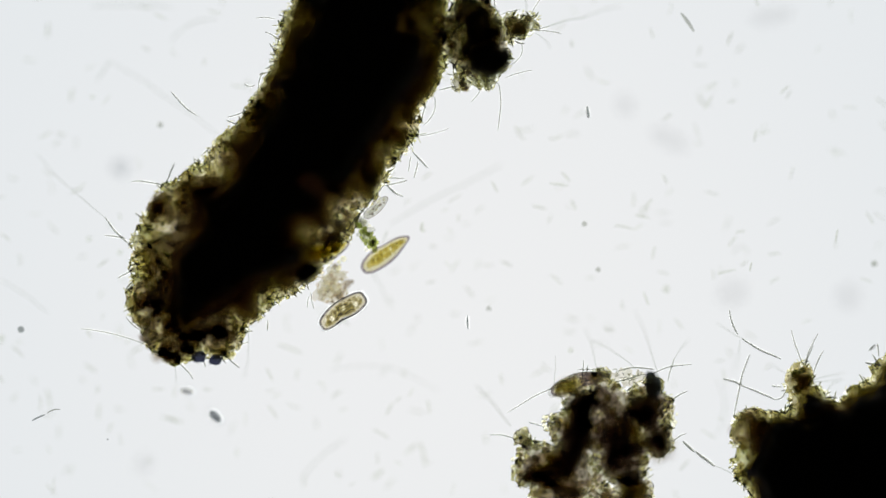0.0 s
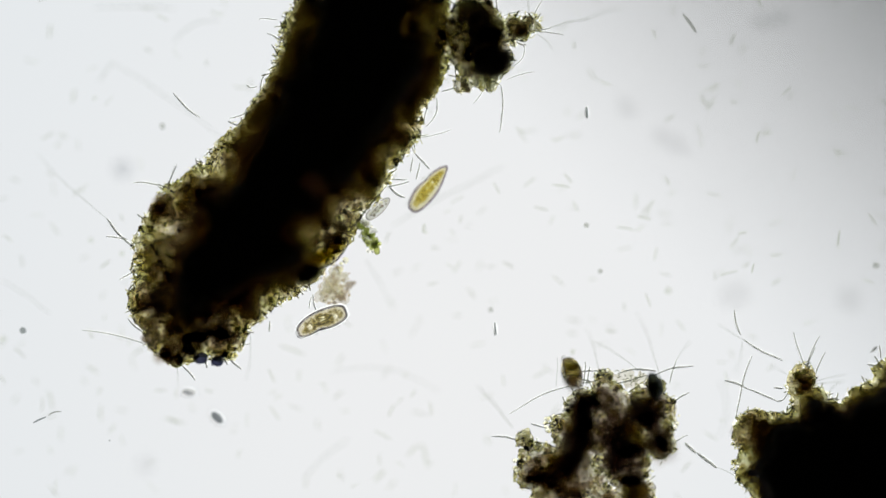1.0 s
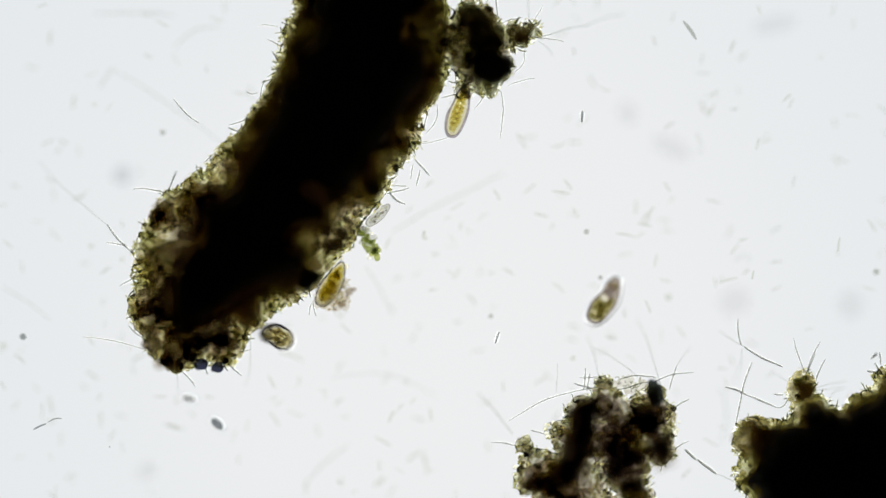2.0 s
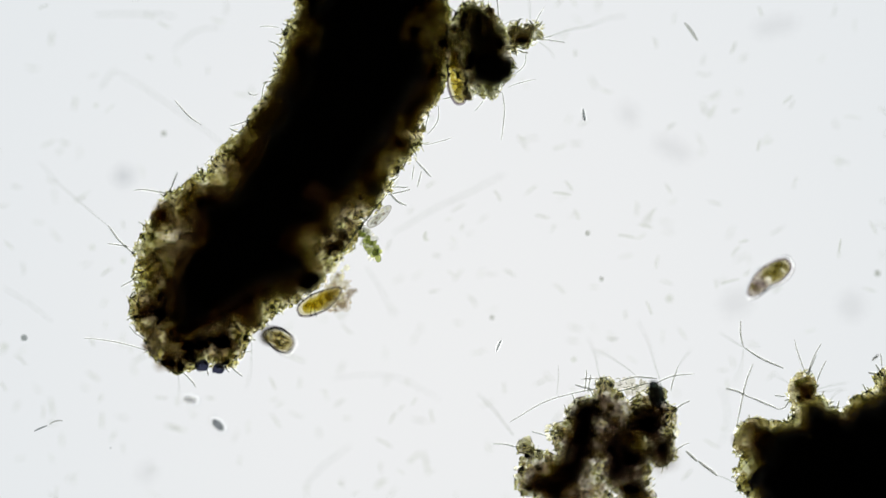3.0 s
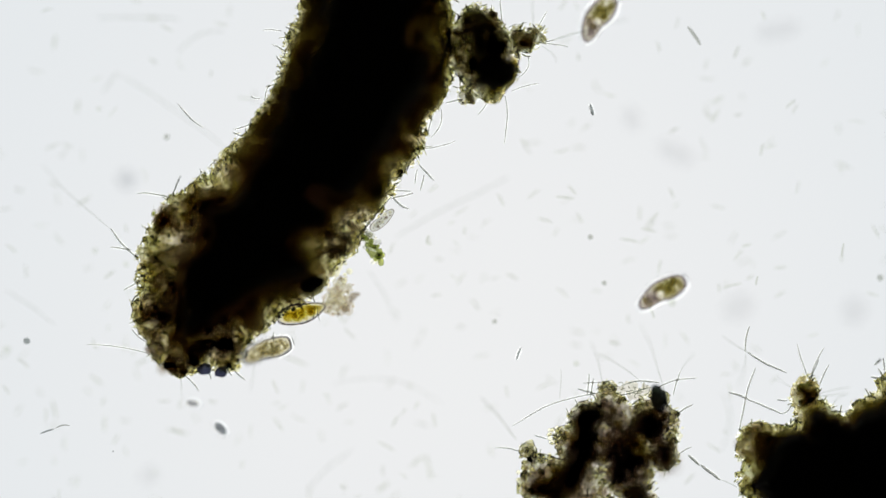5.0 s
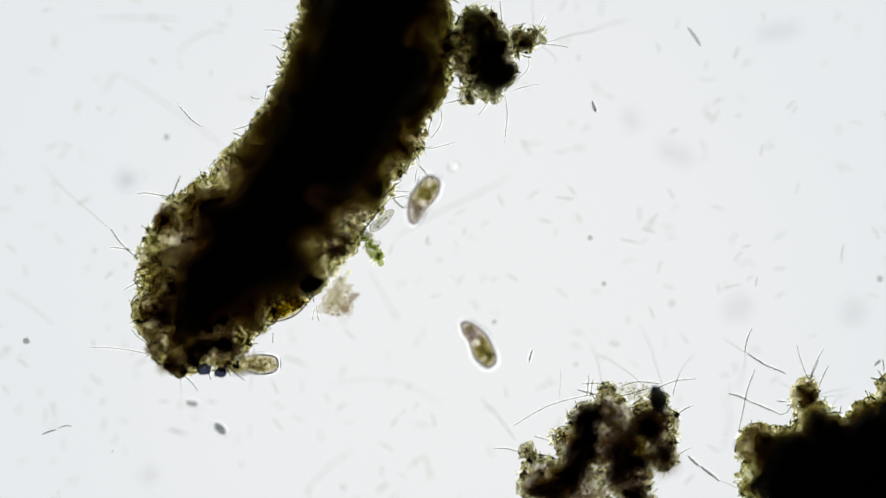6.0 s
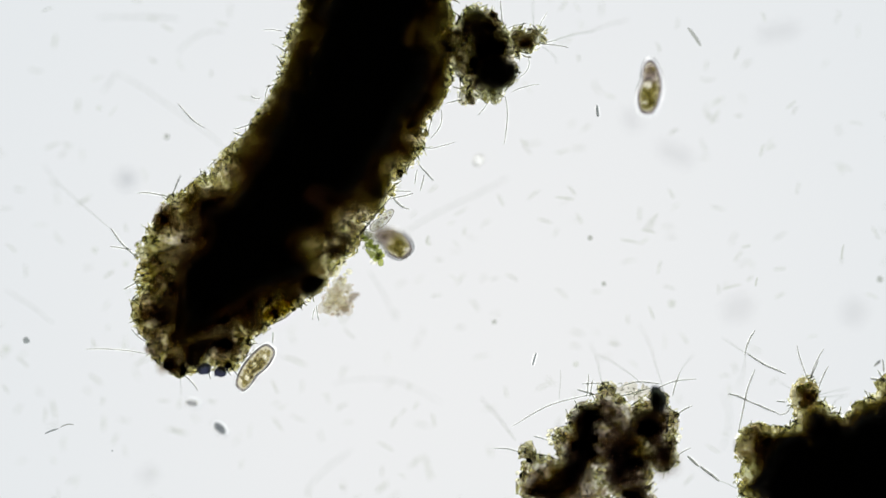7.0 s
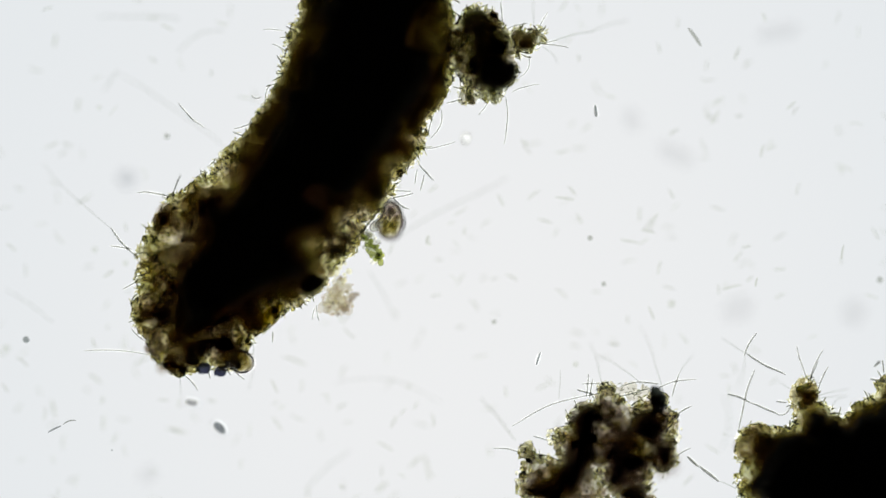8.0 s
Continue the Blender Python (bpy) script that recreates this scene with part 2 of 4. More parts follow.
def rim_shape(length, width, blunt, bend, full, groove, reach, n=56, start=-0.5, rise=None):
    """A wedge-edged band round the body's outline."""
    inner, outer = [], []
    for i in range(n):
        a = 2 * math.pi * i / n
        x, side = -math.cos(a), math.sin(a)
        w = abs(side) ** full * (1 - blunt * max(0, x) ** 1.5)
        dent = 1 - groove * math.exp(-((x - 0.2) / 0.35) ** 2) * (1 if side > 0 else 0)
        for ring, extra in ((inner, start), (outer, reach)):
            ring.append((x * (length / 2 + extra), math.copysign(w * dent * (width / 2 + extra), side) + bend * width * max(0, x) ** 2))
    rise = reach if rise is None else rise
    verts = [(x, y, rise) for x, y in inner] + [(x, y, 0) for x, y in outer] + [(x, y, -rise) for x, y in inner]
    faces = []
    for i in range(n):
        j = (i + 1) % n
        faces += [[i, n + i, n + j, j], [n + i, 2 * n + i, 2 * n + j, n + j], [2 * n + i, i, j, 2 * n + j]]
    return verts, faces


def joined(pieces):
    """Many (verts, faces) as one."""
    verts, faces, base = [], [], 0
    for v, f in pieces:
        v = np.asarray(v)
        verts.append(v)
        faces.extend([[i + base for i in face] for face in f])
        base += len(v)
    return np.concatenate(verts), faces


def turned(rng):
    return Euler((rng.uniform(0, 6.28), rng.uniform(0, 6.28), rng.uniform(0, 6.28))).to_matrix()


def moved(shape, at, size, turn=None):
    v = np.asarray(shape[0]) * np.asarray(size)
    if turn is not None:
        v = v @ np.array(turn).T
    return v + np.asarray(at), shape[1]


def div(u, v, h):
    """The same as spot(), in divisions from the field's centre."""
    return np.array((u - 784, 441 - v, h))


GRAINS = [ball(1, 0.12, k) for k in range(4)]
LUMPS = [ball(2, 0.35, k) for k in range(5)]

# ---- structure ----
bm = bmesh.new()
bmesh.ops.create_cone(bm, cap_ends=True, segments=96, radius1=3.28, radius2=3.28, depth=0.2)
bmesh.ops.bevel(bm, geom=bm.edges[:], offset=0.02, segments=2, affect="EDGES")
me = bpy.data.meshes.new("illuminator")
bm.to_mesh(me)
bm.free()
me.materials.append(LAMP)
lamp = new("illuminator", me)
lamp.location = (0, 0, -8.0)
tagged(lamp, "round frosted white microscope lamp below the glass slide", "lamp", kind="structure")

# Glowing ring added outside the view; strongly bent rays reach it and turn white.
bm = bmesh.new()
bmesh.ops.create_circle(bm, segments=96, radius=3.3)
bmesh.ops.create_circle(bm, segments=96, radius=14.0)
bmesh.ops.bridge_loops(bm, edges=bm.edges[:])
bmesh.ops.solidify(bm, geom=bm.faces[:], thickness=0.2)
me = bpy.data.meshes.new("halo_light_ring")
bm.to_mesh(me)
bm.free()
me.materials.append(RING)
ring = new("halo_light_ring", me)
ring.location = (0, 0, -7.9)
tagged(ring, "bright white ring added round the lamp to light the halos", "lamp", kind="structure")

# Unseen blade, added to dim the upper right of the field for a moment.
bm = bmesh.new()
bmesh.ops.create_cube(bm, size=1.0, matrix=Matrix.Diagonal((3.0, 5.0, 0.06, 1)))
bmesh.ops.bevel(bm, geom=bm.edges[:], offset=0.02, segments=2, affect="EDGES")
me = bpy.data.meshes.new("shade_blade")
bm.to_mesh(me)
bm.free()
me.materials.append(METAL)
shutter = new("shade_blade", me)
tagged(shutter, "dark metal blade added above the lamp to shade the field", "shutter")

bm = bmesh.new()
bmesh.ops.create_cube(bm, size=1.0, matrix=Matrix.Diagonal((7.0, 5.0, 1.0, 1)))
bmesh.ops.bevel(bm, geom=bm.edges[:], offset=0.02, segments=2, affect="EDGES")
me = bpy.data.meshes.new("glass_slide")
bm.to_mesh(me)
bm.free()
me.materials.append(GLASS)
slide = new("glass_slide", me)
slide.location = (0, 0, -0.5)
slide.visible_shadow = False
tagged(slide, "clear glass microscope slide that carries the wet sample", "slide", kind="structure")


# ---- clumps of detritus ----
class Form:
    """A body made of overlapping rounds (u, v, radius) with an uneven edge, and thin places where more light comes through."""

    def __init__(self, rounds, mid, seed, rough=9.0, thin=(), dense=None):
        self.rounds, self.mid, self.rough, self.thin, self.dense = np.array(rounds, float), mid, rough, thin, dense
        self.seed = seed
        self.rng = random.Random(seed)

    def depth(self, u, v, amp=0.0, size=30.0, shift=0.0):
        """How far (u, v) lies outside the edge; below zero inside. amp and size add a second unevenness."""
        d = float((np.hypot(u - self.rounds[:, 0], v - self.rounds[:, 1]) - self.rounds[:, 2]).min())
        p = Vector((u, v, self.seed * 40))
        d += self.rough * (noise.noise(p / 34) + 0.6 * noise.noise(p / 13) + 0.35 * noise.noise(p / 6))
        if amp:
            d += amp * (noise.noise(p / size + Vector((0, 0, shift))) + 0.5 * noise.noise(p / size * 2.6 + Vector((0, 0, shift))))
        return d

    def outward(self, u, v):
        e = 8.0
        g = Vector((self.depth(u + e, v) - self.depth(u - e, v), self.depth(u, v + e) - self.depth(u, v - e), 0))
        return g.normalized() if g.length > 0 else Vector((1, 0, 0))

    def reach(self, margin):
        r = self.rounds
        return ((r[:, 0] - r[:, 2]).min() - margin, (r[:, 0] + r[:, 2]).max() + margin,
                (r[:, 1] - r[:, 2]).min() - margin, (r[:, 1] + r[:, 2]).max() + margin)

    def scatter(self, count, near, far, spread):
        """Places whose depth lies between near and far, at heights within spread of the middle."""
        u0, u1, v0, v1 = self.reach(20)
        out, tries = [], 0
        while len(out) < count and tries < 60 * count:
            tries += 1
            u, v = self.rng.uniform(u0, u1), self.rng.uniform(v0, v1)
            if near <= self.depth(u, v) <= far:
                out.append((u, v, self.mid + self.rng.uniform(-spread, spread)))
        return out

    def solid(self, inset, amp, size, shift, thinning, origin, lift=0.0, full=58.0, step=4.0, gaps=(), wedge=0.0):
        """A closed, cushion-shaped body inside the edge by inset; thin places are left out in proportion to thinning."""
        u0, u1, v0, v1 = self.reach(10)
        nu, nv = int((u1 - u0) / step) + 2, int((v1 - v0) / step) + 2
        d = np.empty((nu, nv))
        for i in range(nu):
            for j in range(nv):
                u, v = u0 + i * step, v0 + j * step
                close = 0.45 + 0.55 * min(1.0, max(0.0, (v - self.dense[0]) / (self.dense[1] - self.dense[0]))) if self.dense else 1.0
                close += (1 - close) * 0.6 * min(1.0, max(0.0, inset / 46))
                d[i, j] = self.depth(u, v, amp * close, size, shift) + inset * close + (0 if wedge else 7) * noise.noise(Vector((u, v, shift * 90)) / 8)
                for a, b, r, *more in (*self.thin, *gaps):
                    q = math.hypot(u - a, v - b) / r
                    if q < 2.5:
                        d[i, j] += thinning * (more[0] if more else 1.0) * math.exp(-q * q)
        # keep the one largest body
        left, best = {(i, j) for i in range(nu) for j in range(nv) if d[i, j] < 0}, set()
        while left:
            body, edge = set(), [left.pop()]
            while edge:
                i, j = edge.pop()
                body.add((i, j))
                for c in ((i + 1, j), (i - 1, j), (i, j + 1), (i, j - 1)):
                    if c in left:
                        left.discard(c)
                        edge.append(c)
            best = max(best, body, key=len)
        for i in range(nu):
            for j in range(nv):
                if d[i, j] < 0 and (i, j) not in best:
                    d[i, j] = 0.5
        verts, faces, seen = [], [], {}

        def point(key, u, v, z):
            if key not in seen:
                seen[key] = len(verts)
                verts.append(div(u, v, self.mid + lift + z) - origin)
            return seen[key]

        for i in range(nu - 1):
            for j in range(nv - 1):
                ring = ((i, j), (i, j + 1), (i + 1, j + 1), (i + 1, j))
                inside = [d[c] < 0 for c in ring]
                if not any(inside):
                    continue
                top, low = [], []
                for k in range(4):
                    a, b = ring[k], ring[(k + 1) % 4]
                    if inside[k]:
                        z = min(full, -d[a] * wedge if wedge else math.sqrt(-d[a] * 40))
                        top.append(point((a, 1), u0 + a[0] * step, v0 + a[1] * step, z))
                        low.append(point((a, 0), u0 + a[0] * step, v0 + a[1] * step, -z * 0.95))
                    if inside[k] != inside[(k + 1) % 4]:
                        s = d[a] / (d[a] - d[b])
                        e = point((min(a, b), max(a, b)), u0 + step * (a[0] + s * (b[0] - a[0])), v0 + step * (a[1] + s * (b[1] - a[1])), 0)
                        top.append(e)
                        low.append(e)
                if len(top) > 2:
                    faces.append(top)
                    faces.append(low[::-1])
        return verts, faces


def clump(name, label, form, base, floc, grains, rodlets, bristles, kernel=0.0, kernel_amp=26, halo=5.0, lift=84, top=118.0, fade=52.0, hues=(0.34, 0.67), bristle_len=(9, 26), inner=0, lumps=120, mantles=(), flocs=None, film=None, lump=None):
    """A clump: soft floc heaped to a rounded height, a black kernel where it is thick, cells and rodlets in its thin rim, bristles that stand out."""
    rng = form.rng
    root = tagged(new(name), label, "detritus")
    root.location = spot(*base)
    origin = div(*base)

    def local(p):
        return div(*p) - origin

    def heap(d):
        """Half the clump's height where the edge lies -d away."""
        q = 1 - min(1.0, max(0.0, -d / 100))
        return top * math.sqrt(1 - q * q)

    if kernel:
        part("kernel", form.solid(kernel, kernel_amp, 46, 0.9, 46, origin, lift, 40), BLACK, root, "black kernel")
    for k, (inset, amp, less, rise) in enumerate(mantles):
        part("mantle", form.solid(inset, amp, 30 + 6 * k, 1.7 + k, less, origin, rise, 26), MATRIX[k % 2], root, "dense translucent mantle")
    part("film", form.solid(0.5, 4, 12, 0.7, 0, origin, 0, 20, 3.0), film or RIMFILM, root, "thin film of slime")
    # wedge added round the edge; it bends rays into a white halo
    part("halo_rim", form.solid(-halo, 0, 10, 0.1, 0, origin, 0, 2.0, 3.0, wedge=0.34), HALO, root, "clear refracting rim added for a white halo", smooth=False)
    # the floc, in three hues that gather in patches
    heaps, left, deep = ([], [], []), floc, kernel + 42 if kernel else 1e9
    u0, u1, v0, v1 = form.reach(4)
    while left:
        u, v = rng.uniform(u0, u1), rng.uniform(v0, v1)
        d = form.depth(u, v)
        if d > -1:
            continue
        p = Vector((u, v, form.seed * 40))
        close = 0.36 + 0.64 * min(1.0, max(0.0, (v - form.dense[0]) / (form.dense[1] - form.dense[0]))) if form.dense else 1.0
        e = d + 16 * noise.noise(p / 38) + 14 * noise.noise(p / 15) + sum(40 * (more[0] if more else 1) * math.exp(-((u - a) ** 2 + (v - b) ** 2) / r ** 2) for a, b, r, *more in form.thin)
        if rng.random() > 0.22 + 0.78 * min(1.0, max(0.0, -e / (fade * close))) or e < -deep:
            continue
        left -= 1
        z = heap(d)
        h = form.mid + z * rng.uniform(-0.42, 1.0)
        r = min(rng.uniform(4.0, 17.0), 2.5 + 0.5 * -d)
        hue = 0.5 + 0.75 * noise.noise(p / 52 + Vector((3, 8, 1))) + rng.uniform(-0.22, 0.22) - 0.5 * (1 - close)
        heaps[0 if hue < hues[0] else 1 if hue < hues[1] else 2].append(moved(rng.choice(GRAINS), local((u, v, h)), (r * 1.2, r * rng.uniform(0.7, 1.0), r * 0.6), turned(rng)))
    for bits, stuff, word in zip(heaps, flocs or FLOCS, ("olive", "brown", "plum")):
        if bits:
            tagged(part("floc", joined(bits), stuff, root, "soft translucent " + word + " floc"), kind="stuff")
    shared = [mesh_of("lump", ball(2, 0.4, k + 11)[0] * G, LUMPS[0][1], lump or FLOC) for k in range(5)]
    for u, v, h in form.scatter(lumps, -50, -8, 0):
        r = rng.uniform(3, 9)
        at = Matrix.Translation(local((u, v, h + heap(form.depth(u, v)) * rng.uniform(-0.1, 0.8))) * G) @ turned(rng).to_4x4() @ Matrix.Diagonal((r, r * rng.uniform(0.7, 1), r * 0.7, 1))
        part("lump", rng.choice(shared), None, root, at=at)

    def knotted(count, near, far, spread):
        """Places along the rim, crowded in knots."""
        out = []
        for p in form.scatter(count * 3, near, far, spread):
            if len(out) < count and rng.random() < 0.12 + 0.9 * max(0.0, 0.35 + noise.noise(Vector((p[0], p[1], form.seed * 11)) / 16)):
                out.append(p)
        return out

    places = knotted(grains, -15, 3, 8)
    single, rest = places[:200], places[200:]
    shared = [mesh_of("cell", s[0] * G, s[1], stuff) for s in GRAINS for stuff in (GRAIN, PALE)]
    for p in single:
        r = rng.uniform(1.6, 3.6)
        part("cell", rng.choice(shared), None, root,
             at=Matrix.Translation(local(p) * G) @ turned(rng).to_4x4() @ Matrix.Diagonal((r, r, r * rng.uniform(0.8, 1.5), 1)))
    if rest:
        tagged(part("cell_crust", joined([moved(rng.choice(GRAINS), local(p), rng.uniform(1.2, 3.0) * np.array((1, 1, rng.uniform(0.8, 2.2))), turned(rng))
                                          for p in rest]), GRAIN, root), kind="stuff")
    # short straw-like rodlets, tangled
    straws = ([], [])
    for p in knotted(rodlets, -19, 5, 6):
        n, w = rng.uniform(2.5, 6.5), rng.uniform(0, 6.28)
        d = Vector((math.cos(w), math.sin(w), rng.uniform(-0.35, 0.35))) * n
        a = Vector(local(p))
        straws[rng.random() < 0.14].append(tube(strand(a - d, a + d, rng.uniform(-0.15, 0.15), 4), rng.uniform(0.9, 1.6), 5, 0.5))
    for bits, stuff, word in zip(straws, (STRAW, BRISTLE), ("pale", "dark")):
        if bits:
            tagged(part("straw", joined(bits), stuff, root, "tangled " + word + " rodlets"), kind="stuff")
    if inner:
        packets = ([], [], [])
        for p in form.scatter(inner, -60, -12, 12):
            k = rng.choice((0, 0, 1, 1, 2))
            packets[k].append(moved(rng.choice(GRAINS), local(p), rng.uniform(1.4, 3.6) * np.array((1, 1, rng.uniform(0.8, 1.8))), turned(rng)))
        for bits, stuff in zip(packets, (OLIVE, VESICLE, GREEN)):
            tagged(part("cell_crust", joined(bits), stuff, root), kind="stuff")
    for p in form.scatter(bristles, -9, 3, 8):
        out = form.outward(p[0], p[1])
        w = rng.gauss(0, 0.9)
        d = Vector((out.x * math.cos(w) - out.y * math.sin(w), -(out.x * math.sin(w) + out.y * math.cos(w)), rng.uniform(-0.3, 0.3)))
        n = rng.uniform(*bristle_len)
        a = Vector(local(p))
        pts, r = strand(a - d * n * 0.25, a + d * n * 0.75, rng.uniform(-0.08, 0.08), 5), rng.uniform(0.7, 1.1)
        ob = part("bristle", tube(pts, r, 5), BRISTLE, root)
        # clear prism added along the bristle for its white flanks
        part("halo_sheath", tube(pts, r + 1.1, 4, 0.5), COAT, ob, smooth=False)
    return root, local


def dark_body(parent, local, name, u, v, h, size, angle=0.0, material=None, seed=1):
    """A dense, dark body set in a clump; size is its three half-widths."""
    at = Matrix.Translation(Vector(local((u, v, h))) * G) @ Matrix.Rotation(radians(angle), 4, "Z")
    part(name, moved(ball(3, 0.34, seed), (0, 0, 0), size), material or INK, parent, at=at)


MAIN = Form([(678, -60, 128), (666, 40, 138), (649, 120, 146), (618, 205, 141), (566, 285, 137), (506, 360, 142), (446, 425, 142),
             (402, 475, 126), (509, 445, 89), (352, 470, 107), (350, 412, 73), (345, 545, 100), (303, 548, 66), (328, 600, 62), (392, 604, 50)],
            62, 3, 8.0, ((556, 352, 40, 1.0), (692, 285, 18), (298, 468, 52, 1.0), (300, 390, 36, 0.8), (285, 535, 34, 0.6), (312, 618, 34, 0.6), (625, 400, 38, 1.2), (598, 452, 42, 1.5), (715, 240, 18), (530, 430, 30, 0.8),
                         (255, 520, 34), (275, 575, 30, 0.8), (325, 430, 44, 1.0), (560, 70, 26, 1.0), (405, 318, 44, 1.2), (410, 605, 36, 0.7), (370, 600, 26, 0.6), (740, 60, 30),
                         (480, 545, 24)), (230, 340))
filament, main_at = clump("detritus_filament", "thick black-brown strand of packed detritus with fuzzy rim", MAIN, (500, 380, 0), 7200, 2000, 1700, 115, 50, fade=60.0, bristle_len=(8, 22), inner=2400, mantles=((7, 12, 26, 30), (26, 22, 36, 52)))
SMALL = Form([(850, 92, 58), (816, 82, 36), (846, 48, 36), (862, 125, 50), (925, 75, 25), (942, 65, 18), (830, 165, 18), (870, 160, 20)], 60, 5, 6,
             ((825, 80, 26), (845, 155, 20)))
small, small_at = clump("detritus_clump", "small dark clump of detritus beside the thick strand", SMALL, (860, 100, 0), 620, 500, 260, 30, halo=3.5, top=80.0, fade=26.0, hues=(0.75, 0.9), bristle_len=(9, 20), inner=200, lumps=40, mantles=((9, 5, 12, 34),), flocs=DULLFLOCS, film=DULLFILM, lump=SOFTFLOC)
LOOSE = Form([(1080, 730, 36), (1040, 748, 38), (1022, 790, 42), (1100, 790, 58), (1150, 750, 44), (1168, 800, 32), (1165, 708, 18), (960, 850, 44),
              (1010, 865, 58), (1108, 838, 52), (935, 800, 10), (1076, 695, 15), (1000, 922, 58), (1126, 900, 36), (1062, 905, 34)], 60, 7, 8,
             ((1108, 722, 26, 1.2), (1062, 780, 16, 0.8), (1045, 862, 28, 1.2), (955, 812, 30, 1.0), (1070, 888, 30, 1.2)))
loose, loose_at = clump("detritus_clump", "loose brown clump of detritus with dark cells and long hairs", LOOSE, (1060, 800, 0), 1500, 1300, 300, 40, halo=3.0, top=90.0, fade=40.0, hues=(0.12, 0.36), bristle_len=(9, 22), inner=450, film=DULLFILM)
RIGHT = Form([(1345, 792, 40), (1400, 820, 68), (1480, 815, 74), (1570, 790, 92), (1424, 700, 26), (1442, 740, 34), (1350, 855, 44), (1450, 900, 120),
              (1620, 720, 74), (1590, 900, 120)], 62, 9, 8, ((1425, 700, 24), (1326, 800, 30, 0.9), (1320, 840, 16)))
right, right_at = clump("detritus_mass", "large black mass of detritus with olive fuzzy edges", RIGHT, (1470, 800, 0), 3600, 1200, 800, 80, 15, 12, halo=3.0, fade=25.0, hues=(0.64, 0.9), inner=600, mantles=((8, 8, 20, 30), (16, 12, 24, 46)))

def cluster(parent, local, u, v, a, b, count, h=(74, 118), material=None, size=(6, 13), seed=1):
    """A dense knot of small dark lumps over an oval of half-widths a and b."""
    rng = random.Random(seed + int(u))
    for _ in range(count):
        w, q = rng.uniform(0, 6.28), math.sqrt(rng.random())
        r = rng.uniform(*size)
        dark_body(parent, local, "dark_lump", u + q * a * math.cos(w), v + q * b * math.sin(w), rng.uniform(*h), (r, r * 0.9, r * 0.6), rng.uniform(0, 180),
                  material or DARKFLOC, rng.randrange(6))


dark_body(filament, main_at, "dark_cell", 553, 504, 108, (23, 16, 12), 38, BLACK, 2)
for u, v, r, h in ((342, 637, 11, 74), (361, 652, 11, 70), (390, 657, 10, 70), (668, 342, 13, 104)):
    dark_body(filament, main_at, "dark_cell", u, v, h, (r * 1.15, r * 0.95, r * 0.8), u, INK, u % 7)
cluster(filament, main_at, 272, 620, 13, 16, 9, (66, 92), PLUM, (6, 11))
dark_body(small, small_at, "dark_cell", 879, 131, 112, (37, 27, 22), 12, BLACK, 3)
cluster(small, small_at, 876, 28, 6, 6, 6, (58, 70), None, (3, 6))
cluster(small, small_at, 834, 177, 8, 7, 7, (66, 84), SOFTFLOC, (3, 6))

for u, v, a, b, n in ((1034, 755, 18, 34, 24), (1018, 815, 22, 26, 20), (1142, 755, 30, 24, 26), (965, 864, 32, 14, 16), (1095, 818, 30, 22, 14), (1165, 815, 22, 18, 12),
                      (1120, 874, 22, 10, 8), (1070, 735, 18, 14, 5), (1060, 806, 18, 18, 8), (1132, 822, 20, 16, 8), (1000, 850, 24, 16, 10), (1040, 775, 14, 24, 8), (1145, 760, 20, 16, 8), (1085, 850, 16, 14, 5)):
    cluster(loose, loose_at, u, v, a, b, n, (116, 186), PLUM, (7, 15))
for u, v, a, b, n in ((1395, 795, 26, 18, 12), (1440, 760, 26, 24, 14), (1370, 820, 30, 20, 10)):
    cluster(right, right_at, u, v, a, b, n, (100, 140))
cluster(right, right_at, 1338, 795, 34, 32, 26, (90, 130), SOFTFLOC)
cluster(right, right_at, 1424, 706, 16, 18, 9, (84, 110), SOFTFLOC)
for u, v, r in ((1424, 700, 9), (1416, 690, 8), (1432, 693, 8), (1426, 710, 9), (1418, 704, 7), (1435, 706, 8), (1428, 684, 6), (1410, 698, 6), (1430, 720, 10), (1440, 728, 10)):
    part("green_lump", moved(ball(2, 0.3, u % 5), right_at((u, v, 62 if v < 692 else 92 + u % 7)), (r, r * 0.9, r * 0.7)), GREEN if v < 692 else FLOC, right, "olive lump")
for u, v, a, b, n in ((306, 648, 16, 10, 10), (352, 618, 16, 8, 8), (405, 612, 14, 10, 8), (292, 376, 14, 14, 8), (300, 400, 26, 20, 9), (270, 560, 22, 40, 12), (300, 520, 30, 40, 12), (380, 612, 30, 12, 10), (600, 420, 20, 30, 6), (330, 560, 50, 20, 10)):
    cluster(filament, main_at, u, v, a, b, n, material=SOFTFLOC if u < 320 else DARKFLOC)
for form, near, count, root, local in ((MAIN, -58, 80, filament, main_at), (RIGHT, -40, 36, right, right_at), (LOOSE, -40, 14, loose, loose_at), (SMALL, -30, 8, small, small_at)):
    for u, v, h in form.scatter(count, near, -15, 0):
        cluster(root, local, u, v, 10, 10, 4, (70, 124), PLUM, (3, 7), 3)
cluster(small, small_at, 850, 50, 30, 20, 12, (90, 130), SOFTFLOC)
cluster(small, small_at, 872, 92, 28, 24, 14, (90, 130), SOFTFLOC)
cluster(small, small_at, 925, 76, 14, 16, 7, (58, 80), SOFTFLOC)
rng = random.Random(8)
